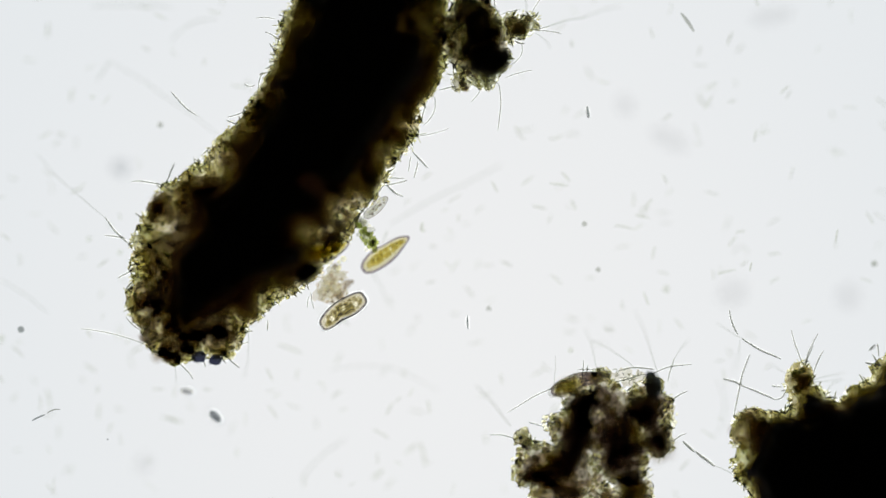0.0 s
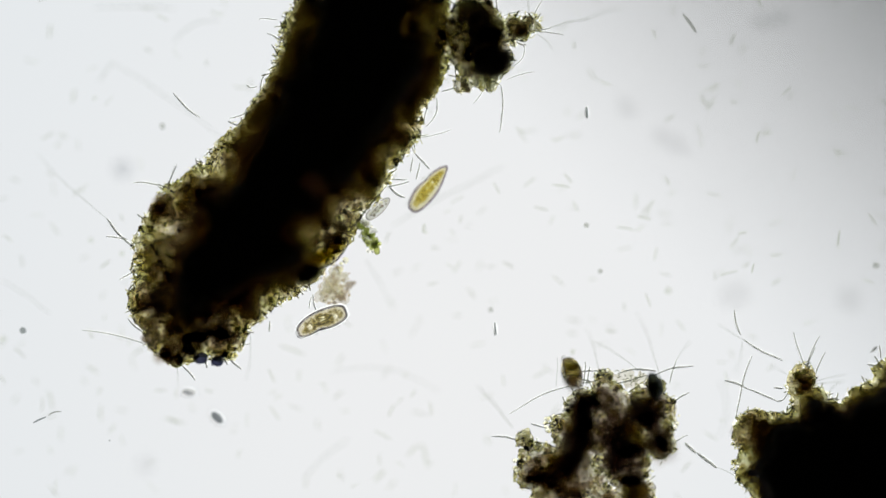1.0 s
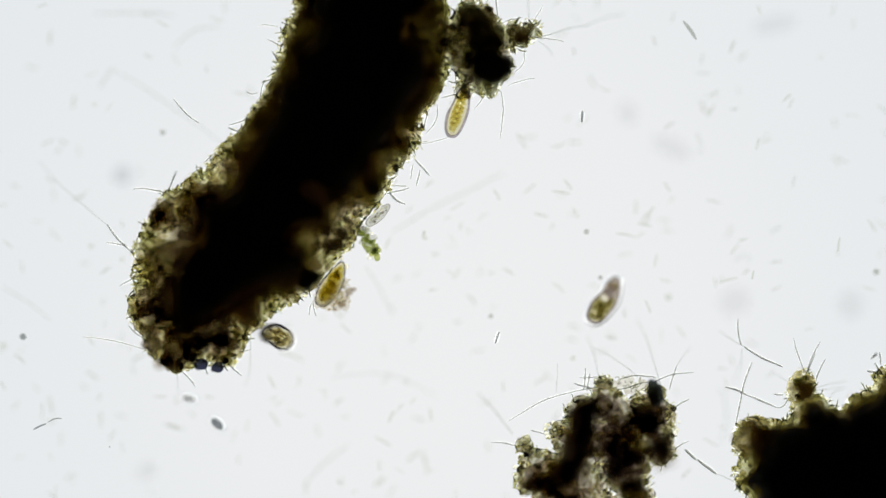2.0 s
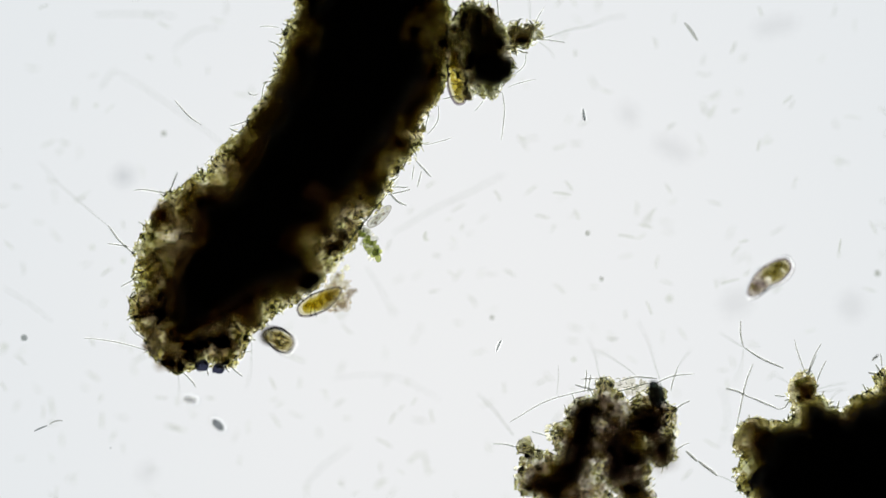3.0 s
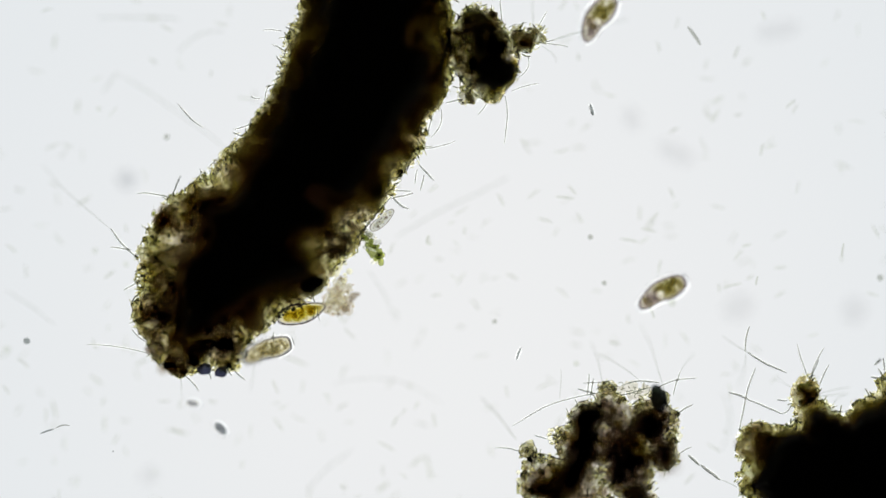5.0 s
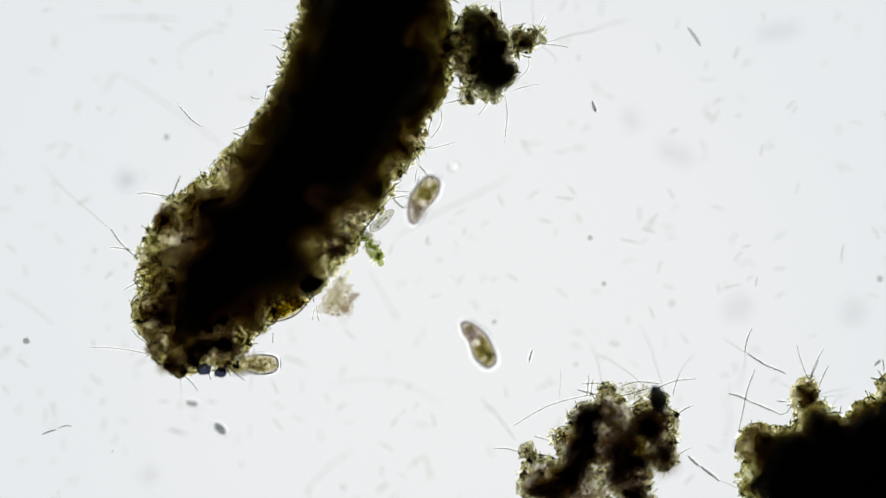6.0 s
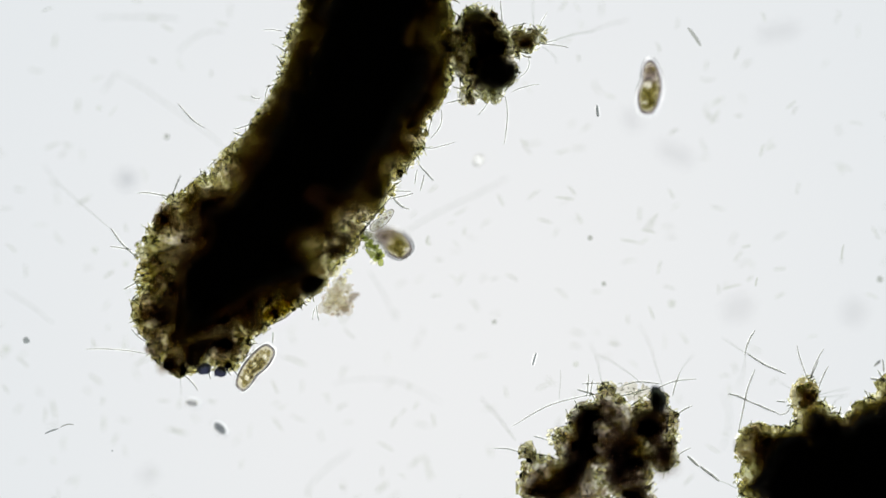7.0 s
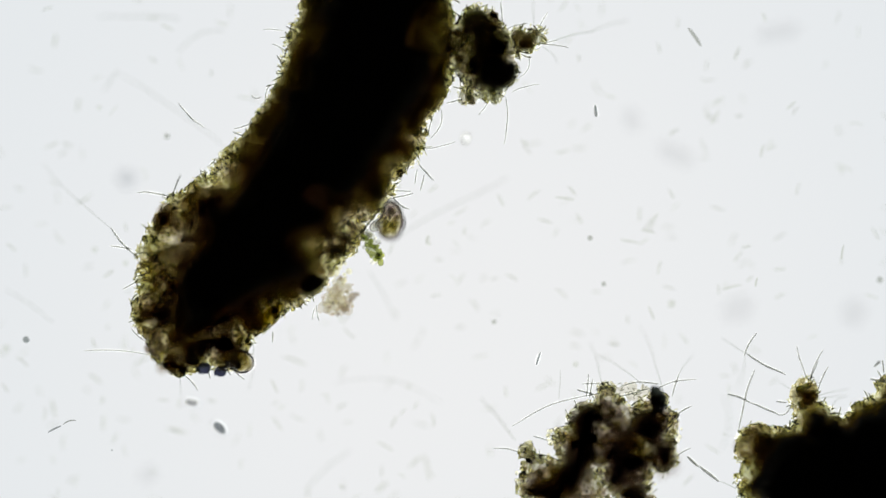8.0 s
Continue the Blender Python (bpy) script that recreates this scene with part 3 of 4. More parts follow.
for u, v, a, b, n in ((985, 772, 18, 20, 34), (932, 800, 9, 8, 5), (922, 850, 10, 18, 16), (1045, 726, 20, 10, 20), (1078, 694, 12, 8, 12), (1192, 760, 14, 30, 34), (1070, 780, 24, 14, 18),
                      (955, 815, 26, 12, 18), (1080, 840, 30, 12, 16)):
    for _ in range(n):
        w, q, r = rng.uniform(0, 6.28), math.sqrt(rng.random()), rng.uniform(2.2, 4.6)
        part("vesicle", moved(ball(2), loose_at((u + q * a * math.cos(w), v + q * b * math.sin(w), 60 + rng.uniform(-6, 6))), (r, r, r * 0.8)), RINGCELL, loose)
for u, v, a, b, n in ((318, 655, 10, 10, 12), (412, 645, 14, 11, 16), (288, 640, 10, 10, 8), (704, 300, 8, 20, 10), (738, 230, 8, 20, 10), (262, 480, 12, 30, 18), (284, 384, 14, 14, 12),
                      (606, 480, 14, 20, 10), (250, 560, 8, 30, 14), (430, 600, 20, 10, 10)):
    for _ in range(n):
        w, q, r = rng.uniform(0, 6.28), math.sqrt(rng.random()), rng.uniform(3.0, 6.0)
        part("vesicle", moved(ball(2), main_at((u + q * a * math.cos(w), v + q * b * math.sin(w), 62 + rng.uniform(-6, 6))), (r, r, r * 0.8)), VESICLE, filament)
dark_body(loose, loose_at, "dark_cell", 1163, 707, 84, (15, 24, 13), 12, TEAL, 3)
for u, v, h, size, angle in ((1141, 748, 118, (30, 25, 18), 20), (1033, 750, 124, (21, 32, 18), -8), (1016, 806, 124, (22, 22, 15), 30), (962, 864, 116, (32, 15, 13), 4), (1102, 806, 132, (26, 18, 14), 0),
                             (1170, 802, 120, (20, 14, 12), 25), (1122, 872, 112, (24, 14, 12), 0)):
    dark_body(loose, loose_at, "dark_knot", u, v, h, size, angle, KNOT, u % 7)


BRIDGE = Form([(1096, 700, 14), (1118, 696, 18), (1142, 698, 16)], 60, 17, 5)
part("film", BRIDGE.solid(0, 5, 12, 0.4, 0, loose_at((0, 0, 0)) * -1 + div(0, 0, 0), 0, 8, 3.0), FILM, loose, "clear film with tiny curls")
rng = random.Random(31)
for _ in range(34):
    a, w, n = Vector(loose_at((1120 + rng.gauss(0, 20), 692 + rng.gauss(0, 7), 60 + rng.uniform(-5, 5)))), rng.uniform(0, 6.28), rng.uniform(1.5, 4.5)
    d = Vector((math.cos(w), math.sin(w), 0)) * n
    part("curl", tube(strand(a - d, a + d, rng.uniform(-0.5, 0.5), 6), 0.75, 5, 0.6), BRISTLE, loose)


# ---- hairs ----
def hair(parent, local, u0, v0, u1, v1, bow=0.05, r=1.0, h0=60, h1=60, name="hair", material=None):
    a, b = Vector(local((u0, v0, h0))), Vector(local((u1, v1, h1)))
    r *= 0.78
    if max(abs(h0 - FOCUS), abs(h1 - FOCUS)) > 25:
        material = material or FAINTHAIR
    pts = strand(a, b, bow, 14, 0.012, random)
    ob = part(name, tube(pts, r, 6, 0.6), material or HAIR, parent)
    if not material:
        # clear prism added round the hair; its flanks turn white
        part("halo_sheath", tube(pts, r * 1.1 + 1.1, 4, 0.5), COAT, ob, smooth=False)


for row in ((243, 455, 196, 404, 0.04, 1.5, 60, 64), (232, 441, 195, 435, 0, 1.5), (218, 512, 248, 495, 0, 1.5), (305, 351, 243, 341, -0.06, 1.6),
            (366, 326, 354, 298), (362, 226, 316, 182, 0.06, 1.0, 66, 60), (268, 610, 232, 582),
            (325, 663, 350, 691), (318, 662, 322, 702, 0, 0.9, 60, 90), (306, 342, 320, 310, 0, 0.8, 60, 80)):
    hair(filament, main_at, *row)
for row in ((750, 264, 806, 250, -0.05), (762, 245, 782, 195, -0.14, 1.2), (758, 240, 768, 203, 0.05, 1.2), (744, 338, 751, 310, 0, 1.4), (734, 326, 738, 300, 0, 1.2),
            (692, 352, 731, 343, 0, 1.6), (696, 350, 724, 371, -0.08, 1.7), (700, 338, 727, 339, 0, 1.4), (742, 292, 768, 320, 0, 1.2), (640, 408, 690, 350, 0, 1.4),
            (612, 450, 660, 388, 0.03, 1.4)):
    hair(filament, main_at, *row)
for row in ((507, 47, 526, 56, 0, 1.4), (466, 53, 500, 55, 0.05), (482, 78, 508, 92), (490, 98, 500, 116), (445, 169, 463, 172, -0.2, 1.2), (414, 228, 442, 219, -0.05, 1.3),
            (412, 233, 442, 247, 0, 1.4), (470, 180, 478, 150, 0.1, 1.2), (565, 568, 560, 540), (553, 566, 557, 545), (482, 606, 483, 588, 0, 1.6), (408, 664, 400, 648, 0, 1.3),
            (432, 672, 412, 655, 0, 1.2), (372, 670, 368, 655, 0, 1.3), (448, 600, 442, 690, 0.04, 1.1, 60, 100)):
    hair(filament, main_at, *row)
for row in ((962, 77, 985, 72, 0, 1.2), (962, 79, 1006, 85, 0.04), 
            (955, 48, 970, 22, 0.03), (895, 172, 891, 256, 0.06, 1.2), (906, 163, 954, 150, 0.05), (891, 45, 887, 2, 0.02, 1.2), (897, 52, 934, 42), (936, 102, 918, 138, 0.2, 0.9),
            (862, 184, 846, 204), (790, 183, 820, 176, 0, 1.6), (800, 20, 826, 35, 0, 1.2)):
    hair(small, small_at, *row)
for row in ((978, 74, 1052, 56, 0.03, 1.8, 70, 84), (1040, 60, 1112, 38, 0.03, 1.6, 90, 110), (960, 84, 986, 112, 0.1, 1.3, 64, 90), (945, 45, 942, -10, 0, 1.5, 70, 100)):
    hair(small, small_at, *row, material=FAINTHAIR)
for row in ((1062, 697, 905, 754, -0.06, 1.3), (1098, 685, 1166, 681, 0.09, 1.6), (1176, 702, 1132, 575, -0.02, 1.3, 60, 104), (1190, 702, 1203, 660, 0.03, 1.3),
            (1203, 660, 1226, 628, 0.05, 1.2, 64, 96), (1096, 703, 1150, 688, 0, 1.6), (1160, 690, 1232, 672, 0.07, 1.3), (1134, 680, 1055, 628, -0.05, 1.4, 62, 88),
            (1066, 690, 1044, 606, -0.03, 1.3, 60, 100)):
    hair(loose, loose_at, *row)
for row in ((1193, 738, 1224, 719, 0.03, 1.5), (1198, 808, 1222, 794, 0.05, 1.2), (874, 794, 918, 800, 0.05, 1.3), (944, 772, 968, 779, 0, 1.0), (1041, 663, 1037, 702, 0.03, 1.4),
            (1049, 672, 1043, 704, 0, 1.4), (1021, 690, 1052, 699, 0, 1.4), (1030, 680, 1062, 679, 0, 0.9), (1024, 730, 1016, 708, 0, 1.4), (1010, 742, 1000, 725, 0, 1.2)):
    hair(loose, loose_at, *row)
for row in ((1288, 698, 1328, 713, 0.05, 1.6), (1328, 713, 1378, 735, 0.02, 1.3), (1378, 735, 1398, 722, -0.2, 1.2), (1335, 655, 1308, 768, -0.04, 1.4, 70, 60),
            (1410, 613, 1432, 676, -0.04, 1.1), (1457, 620, 1434, 676, -0.06, 1.1), (1448, 640, 1432, 676, 0, 1.2), (1466, 650, 1448, 692, -0.05, 1.2),
            (1444, 702, 1500, 688, 0.02, 1.2, 64, 90), (1440, 706, 1490, 700, 0, 1.2, 60, 90)):
    hair(right, right_at, *row)
for row in ((1374, 711, 1392, 713, 0, 1.2), (1540, 671, 1568, 677, 0, 2.0), (1553, 657, 1566, 678, 0, 1.8), (1562, 638, 1564, 660, 0, 1.4), (1546, 650, 1556, 640, 0, 1.6, 70, 80),
            (1400, 690, 1370, 672, 0, 1.0, 64, 100), (1470, 730, 1498, 700, 0.2, 1.2, 70, 90)):
    hair(right, right_at, *row)


def loose_strand(name, label, category, u0, v0, u1, v1, bow=0.03, r=1.2, h0=60, h1=60, material=None, group=""):
    """A strand that lies free in the water."""
    r *= 0.8
    pts = strand((0, 0, h0), ((u1 - u0), (v0 - v1), h1), bow, 14, 0.01, random)
    ob = part(name, tube(pts, r, 6, 0.6), material or HAIR)
    if not material:
        # clear prism added for the white edges of the strand
        part("halo_sheath", tube(pts, r * 1.1 + 1.1, 4, 0.5), COAT, ob, smooth=False)
    ob.location = spot(u0, v0, 0)
    return tagged(ob, label, category, group)


loose_strand("filament", "thin pale hair trailing from the strand", "filament", 196, 404, 78, 292, 0.02, 1.2, 64, 104, FAINTHAIR)
FAINT = "thin pale hair floating free in the water"
CLEAR = "thin dark hair floating free in the water"
for row in ((1322, 627, 1390, 663, -0.03, 1.4, 62, 64), (1216, 808, 1236, 826, 0, 2.4, 66, 66), (1238, 826, 1272, 852, 0, 2.4, 66, 60)):
    loose_strand("filament", CLEAR, "filament", *row)
for row in ((1318, 630, 1300, 690, 0.05, 1.3, 66, 130), (1276, 598, 1328, 630, -0.02, 1.3, 90, 62), (850, 706, 912, 780, 0.02, 2.2, 20, 40), (991, 655, 988, 706, 0.03, 1.1, 64, 64), (200, 125, 395, 262, 0.03, 1.6, 0, 10), (170, 28, 315, 30, 0.02, 2.0, 0, 0),
            (312, 92, 395, 52, 0.14, 1.8, 0, 10), (5, 512, 92, 572, 0.02, 1.5, 10, 20), (700, 420, 900, 318, 0.02, 2.0, 10, 0)):
    loose_strand("filament", FAINT, "filament", *row, material=FAINTHAIR)
for row in ((1272, 852, 1310, 872, 0.05, 1.5, 60, 60), (652, 480, 700, 570, 0.03, 1.4, 20, 0),
            (590, 680, 780, 715, 0.12, 1.2, 10, 0), (540, 870, 620, 800, 0.05, 1.8, 0, 0), (1280, 700, 1278, 800, 0.15, 1.6, 0, 0), (180, 160, 205, 125, 0.02, 2.0, 5, 5)):
    loose_strand("filament", FAINT, "filament", *row, material=FAINTHAIR)


# ---- small free bodies ----
def rod(u, v, length, angle, h=30, r=2.0, material=None, label="short pale rod-shaped bacterium in the water", bow=0.03):
    """A short rod, its angle counted from the u axis upwards."""
    c, s = math.cos(radians(angle)) * length / 2, math.sin(radians(angle)) * length / 2
    ob = part("bacterium", tube(strand((-c, -s, 0), (c, s, 0), bow, 6), r, 6, 0.4), material or ROD)
    ob.location = spot(u, v, h)
    return tagged(ob, label, "bacterium", "bacteria")


def speck(u, v, r, h=40, material=None, label="small dark round speck in the water", stretch=1.0, angle=0.0, name="speck"):
    ob = part(name, moved(ball(2, 0.15, int(u) % 9), (0, 0, 0), (r * stretch * 0.88, r * 0.88, r * 0.7)), material or DARKROD)
    ob.location, ob.rotation_euler = spot(u, v, h), (0, 0, radians(angle))
    if name == "grain":
        # clear shell added to give the grain a pale halo
        part("halo_coat", moved(ball(3), (0, 0, 0), (r * stretch + 5, r + 5, r + 2)), FAINTCOAT, ob, "clear refracting coat added for a white halo")
        for k in range(7):
            part("granule", moved(ball(2, 0.3, k), (r * stretch * 0.18 * (k - 3), r * 0.35 * math.sin(k * 2.1), 0), 2.4 + 0.6 * (k % 3)), SLATE, ob)
    return tagged(ob, label, "speck", "specks")


for row in ((1492, 447, 26, 82, 50), (1339, 500, 17, 78, 55), (1153, 555, 26, -68, 40), (1297, 509, 34, 14, 40), (1114, 428, 32, -10, 36),
            (1148, 410, 26, -14, 36), (1159, 388, 24, 55, 34), (1168, 474, 24, 78, 34), (1026, 388, 22, -65, 30), (1000, 352, 34, -8, 40), (1013, 338, 22, -50, 34)):
    rod(*row)
rod(1230, 66, 40, -55, 48, 3.0, GREYROD, "long grey rod-shaped bacterium in the water")
for row in ((1189, 344, 20, -62, 30), (1322, 438, 18, 12, 36), (1308, 455, 24, 50, 30), (1382, 478, 22, 5, 28), (1382, 525, 20, 30, 28), (1354, 30, 18, -70, 30),
            (1402, 187, 22, 40, 36), (1350, 268, 22, 78, 36), (1268, 208, 30, 60, 26), (1552, 415, 26, -60, 30), (484, 685, 26, -65, 30), (489, 752, 30, -55, 24),
            (697, 748, 24, 62, 26), (766, 745, 26, -80, 26), (681, 792, 34, -30, 24), (886, 355, 24, -62, 34)):
    rod(*row)
for row in ((757, 425, 16, 80, 40, 3.2), (815, 495, 26, 55, 20), (766, 335, 20, 35, 26), (945, 345, 26, 38, 26), (965, 392, 26, -15, 30), (520, 640, 46, -20, 14, 2.6),
            (675, 865, 26, 40, 10, 4.0), (755, 830, 46, -78, 10, 3.0), (735, 820, 30, 40, 10, 3.0), (90, 725, 34, -78, 12, 2.6), (165, 672, 26, -35, 12, 2.6), (180, 750, 28, 88, 12, 2.6),
            (200, 778, 20, 60, 16), (310, 765, 40, -15, 10, 2.6), (94, 70, 26, 82, 8, 3.0), (135, 185, 24, 80, 8, 3.0)):
    rod(*row)
for row in ((47, 601, 7, 74, DARKROD), (1044, 422, 5.5, 76, GREYROD), (1068, 503, 5, 80, GREYROD), (1187, 538, 8, 92, ROD), (1555, 496, 7, 84, GREYROD), (297, 242, 6, 90, GREYROD),
            (178, 192, 5, 96, ROD), (170, 442, 6, 96, ROD), (224, 466, 6, 90, ROD), (760, 432, 4, 80, ROD), (874, 570, 5, 84, GREYROD), (14, 616, 8, 100, ROD), (1018, 645, 6, 80, ROD)):
    speck(*row)
speck(389, 757, 8, 78, DARKROD, "dark spindle-shaped grain in the water", 1.9, -42, "grain")
speck(340, 712, 7, 82, HULL, "grey bean-shaped grain below the strand", 2.0, -8, "grain")
speck(198, 797, 1.6, 60)

rng = random.Random(21)
bits = []
for _ in range(330):
    u, v, h = rng.uniform(-40, 1610), rng.uniform(-40, 920), rng.uniform(-4, 30)
    a, n = rng.uniform(0, 3.14), rng.uniform(12, 30)
    c, s = math.cos(a) * n / 2, math.sin(a) * n / 2
    p = Vector(div(u, v, max(3, h)))
    bits.append(tube(strand(p - Vector((c, s, 0)), p + Vector((c, s, 0)), rng.uniform(-0.1, 0.1), 4), rng.uniform(1.2, 2.2), 5, 0.4))
tagged(part("bacteria", joined(bits), ROD), "scattered pale rod bacteria drifting out of focus near the slide", "bacteria", kind="stuff")

# pale flakes of dust that float above the plane in focus
for u, v, r, k, a in ((231, 318, 19, 1, 0), (1502, 552, 28, 1, 0), (1300, 546, 28, 1.2, 20), (268, 836, 18, 1.2, 30), (1115, 215, 18, 1.4, -60), (1190, 275, 20, 2.2, -25), (1372, 62, 18, 2.6, 10)):
    speck(u, v, r, 168, DUST if u < 240 else PALEDUST, "pale blurred flake of dust floating above the strand", k, a, "dust_flake")["group"] = "dust flakes"

# green tuft, empty shell and brown fluff that cling to the strand
rng = random.Random(5)
tuft = tagged(new("algal_tuft"), "small bright green tuft of algae clinging to the strand", "alga")
tuft.location = spot(655, 435, 0)
for _ in range(44):
    q = rng.random()
    u, v = 645 + 26 * q + rng.gauss(0, 7.0), 410 + 46 * q ** 0.8 + rng.gauss(0, 6.0)
    r = rng.uniform(3.2, 7.0)
    part("cell", moved(rng.choice(LUMPS), div(u, v, 64 + rng.uniform(-10, 12)) - div(655, 435, 0), (r * 1.3, r * 0.9, r * 0.8), turned(rng)), TUFT if rng.random() < 0.3 + 0.6 * q else HULL, tuft)
for u, v, r in ((668, 464, 5), (676, 455, 5), (659, 464, 4.5), (673, 462, 4), (664, 422, 3)):
    part("droplet", moved(ball(2), div(u, v, 62) - div(655, 435, 0), r), PALE, tuft, "round clear droplet")
shell = tagged(new("empty_shell"), "pale empty shell leaning on the strand", "shell")
shell.location = spot(676, 390, 56)
shell.rotation_euler = (0, 0, radians(42))
fluff = tagged(new("brown_fluff"), "pale brown fluff hanging from the strand's edge", "detritus")
fluff.location = spot(597, 540, 0)
MEMBRANE = Form([(594, 528, 20), (608, 545, 14), (606, 510, 14), (582, 545, 13)], 60, 13, 7)
part("membrane", MEMBRANE.solid(0, 6, 12, 0.4, 0, div(597, 540, 0), 0, 14), FILM, fluff, "pale brown film")
part("membrane", MEMBRANE.solid(6, 8, 14, 1.4, 0, div(597, 540, 0), 6, 12), FILM, fluff, "pale brown film")
for _ in range(110):
    u, v = 598 + max(-26, min(26, rng.gauss(0, 14))), 530 + max(-26, min(26, rng.gauss(0, 15)))
    part("flake", moved(rng.choice(LUMPS), div(u, v, 74 + rng.uniform(-20, 20)) - div(597, 540, 0), (rng.uniform(2, 5), rng.uniform(1.5, 3.5), 2)), rng.choice((PALE, FLAKE, FLAKE, GREYPLASM)), fluff)
for u, v, r in ((625, 524, 7), (633, 521, 4), (610, 548, 6), (603, 493, 5), (620, 532, 4), (598, 556, 4), (616, 541, 3), (590, 538, 3)):
    part("dark_grain", moved(ball(2, 0.3, u % 5), div(u, v, 80) - div(597, 540, 0), r), SOFTFLOC, fluff)

# ---- swimmers ----
def body_shape(length, width, blunt, bend, seg=28, ring=20, inset=0.0, groove=0.12, full=0.75, span=(-1.0, 1.0)):
    """A slipper: rounded behind, tapered and bent in front, with a shallow groove on one side. span: the stretch of it that is filled."""
    verts, faces = [], []
    for i in range(seg + 1):
        x = -math.cos(math.pi * i / seg)
        g = span[0] + (span[1] - span[0]) * (x + 1) / 2
        w = min(math.sqrt(max(0.0, 1 - x * x)) ** 0.9 * 1.3, math.sqrt(max(0.0, 1 - g * g)) ** full) if span != (-1.0, 1.0) else math.sqrt(max(0.0, 1 - x * x)) ** full
        w *= (1 - blunt * max(0, g) ** 1.5) * (width / 2 - inset)
        cx, cy = g * (length / 2 - inset), bend * width * (max(0, g) ** 2)
        for k in range(ring):
            a = 2 * math.pi * k / ring
            dent = 1 - groove * math.exp(-((g - 0.2) / 0.35) ** 2) * max(0, math.sin(a)) ** 2
            verts.append((cx, cy + w * math.sin(a) * dent, w * 0.85 * math.cos(a)))
    for i in range(seg):
        for k in range(ring):
            k2 = (k + 1) % ring
            faces.append([i * ring + k, (i + 1) * ring + k, (i + 1) * ring + k2, i * ring + k2])
    return verts, faces


def ciliate(label, rear, fore, length=94, width=41, blunt=0.25, bend=0.06, seed=1, plasm=(150, 3.0, 8.0), split=0.15, vac=((5, -3, 6),), grains=30, food=(3.0, 6.5), margin=4.0,
            coat=6.0, coat_stuff=None, edge=1.2, edge_in=-1.6, rim=None, full=0.75, groove=0.2, folds=0, base=None):
    """A slipper animalcule: clear skin in a clear coat added for its white halo, clotted plasm that leaves its vacuoles
    free, grains of food, and a fringe of cilia.
    """
    rng = random.Random(seed)
    root = tagged(new("ciliate"), label, "ciliate", "ciliates")
    kw = dict(full=full, groove=groove)
    # shell or wedge added round the body, which bends rays into a white outline
    if coat:
        if coat_stuff:
            outer, inner = (body_shape(length, width, blunt, bend, inset=n, **kw) for n in (-coat, -0.4))
            part("halo_coat", joined([outer, (inner[0], [f[::-1] for f in inner[1]])]), coat_stuff, root, "clear refracting coat added for a white halo")
        else:
            part("halo_rim", rim_shape(length, width, blunt, bend, full, groove, coat, rise=0.44 * coat), AURA, root, "clear refracting rim added for a white halo", smooth=False)
    part("pellicle_edge", rim_shape(length, width, blunt, bend, full, groove, edge, start=edge_in), rim or EDGE, root, "darker outline", smooth=False)
    part("pellicle", body_shape(length, width, blunt, bend, **kw), SKIN, root, "clear refracting skin")
    part("ectoplasm", body_shape(length, width, blunt, bend, inset=2.0, **kw), base or THINPLASM, root)

    def within(inset):
        """A place inside the skin, with its station along the body."""
        g, a, q = rng.uniform(-0.95, 0.95), rng.uniform(0, 6.28), math.sqrt(rng.random())
        w = math.sqrt(1 - g * g) ** full * (1 - blunt * max(0, g) ** 1.5) * (width / 2 - inset)
        dent = 1 - groove * math.exp(-((g - 0.2) / 0.35) ** 2) * max(0, math.sin(a)) ** 2
        return g, (g * (length / 2 - inset), bend * width * max(0, g) ** 2 + w * q * math.sin(a) * dent, 0.85 * w * q * math.cos(a))

    clots, left = ([], []), plasm[0]
    while left:
        r = rng.uniform(*plasm[1:])
        g, p = within(margin + 0.6 * r)
        if rng.random() < (1 - g * g) ** full * (1 - blunt * max(0, g) ** 1.5) and all((p[0] - a) ** 2 + (p[1] - b) ** 2 > (c + 0.5 * r) ** 2 for a, b, c in vac):
            left -= 1
            clots[g > split + rng.gauss(0, 0.12)].append(moved(rng.choice(LUMPS), p, (r * 1.2, r, r * 0.7), turned(rng)))
    for bits, stuff, name, word in zip(clots, (rear, fore), ("endoplasm", "foreplasm"), ("clotted hind plasm", "greyer front plasm")):
        tagged(part(name, joined(bits), stuff, root, word), kind="stuff")
    bits = []
    while len(bits) < grains:
        r = rng.uniform(*food)
        g, p = within(margin + r)
        if all((p[0] - a) ** 2 + (p[1] - b) ** 2 > (c + r) ** 2 for a, b, c in vac):
            bits.append(moved(rng.choice(LUMPS), p, (r * 1.3, r, r), turned(rng)))
    tagged(part("food_grain", joined(bits), FOOD, root), kind="stuff")
    for x, y, r in vac:
        part("vacuole", moved(ball(2), (x, y, 0), r * 0.8), VACUOLE, root, "bright clear droplet")
    for _ in range(folds):
        a, y = rng.uniform(-0.75, -0.1), rng.uniform(-0.5, 0.5)
        b = a + rng.uniform(0.35, 0.7)
        line = strand((a * length / 2, y * width / 2, 4), (b * length / 2, (y + rng.uniform(-0.35, 0.35)) * width / 2, 4), rng.uniform(-0.16, 0.16), 10)
        part("fold", tube(line, rng.uniform(0.6, 1.0), 5, 0.3), FOLD, root, "fold in the skin")
    fringe = []
    for _ in range(420):
        x, a = rng.uniform(-0.99, 0.99), rng.uniform(0, 6.28)
        w = math.sqrt(1 - x * x) ** full * (1 - blunt * max(0, x) ** 1.5) * width / 2
        p = Vector((x * length / 2, w * math.sin(a) + bend * width * max(0, x) ** 2, w * 0.85 * math.cos(a)))
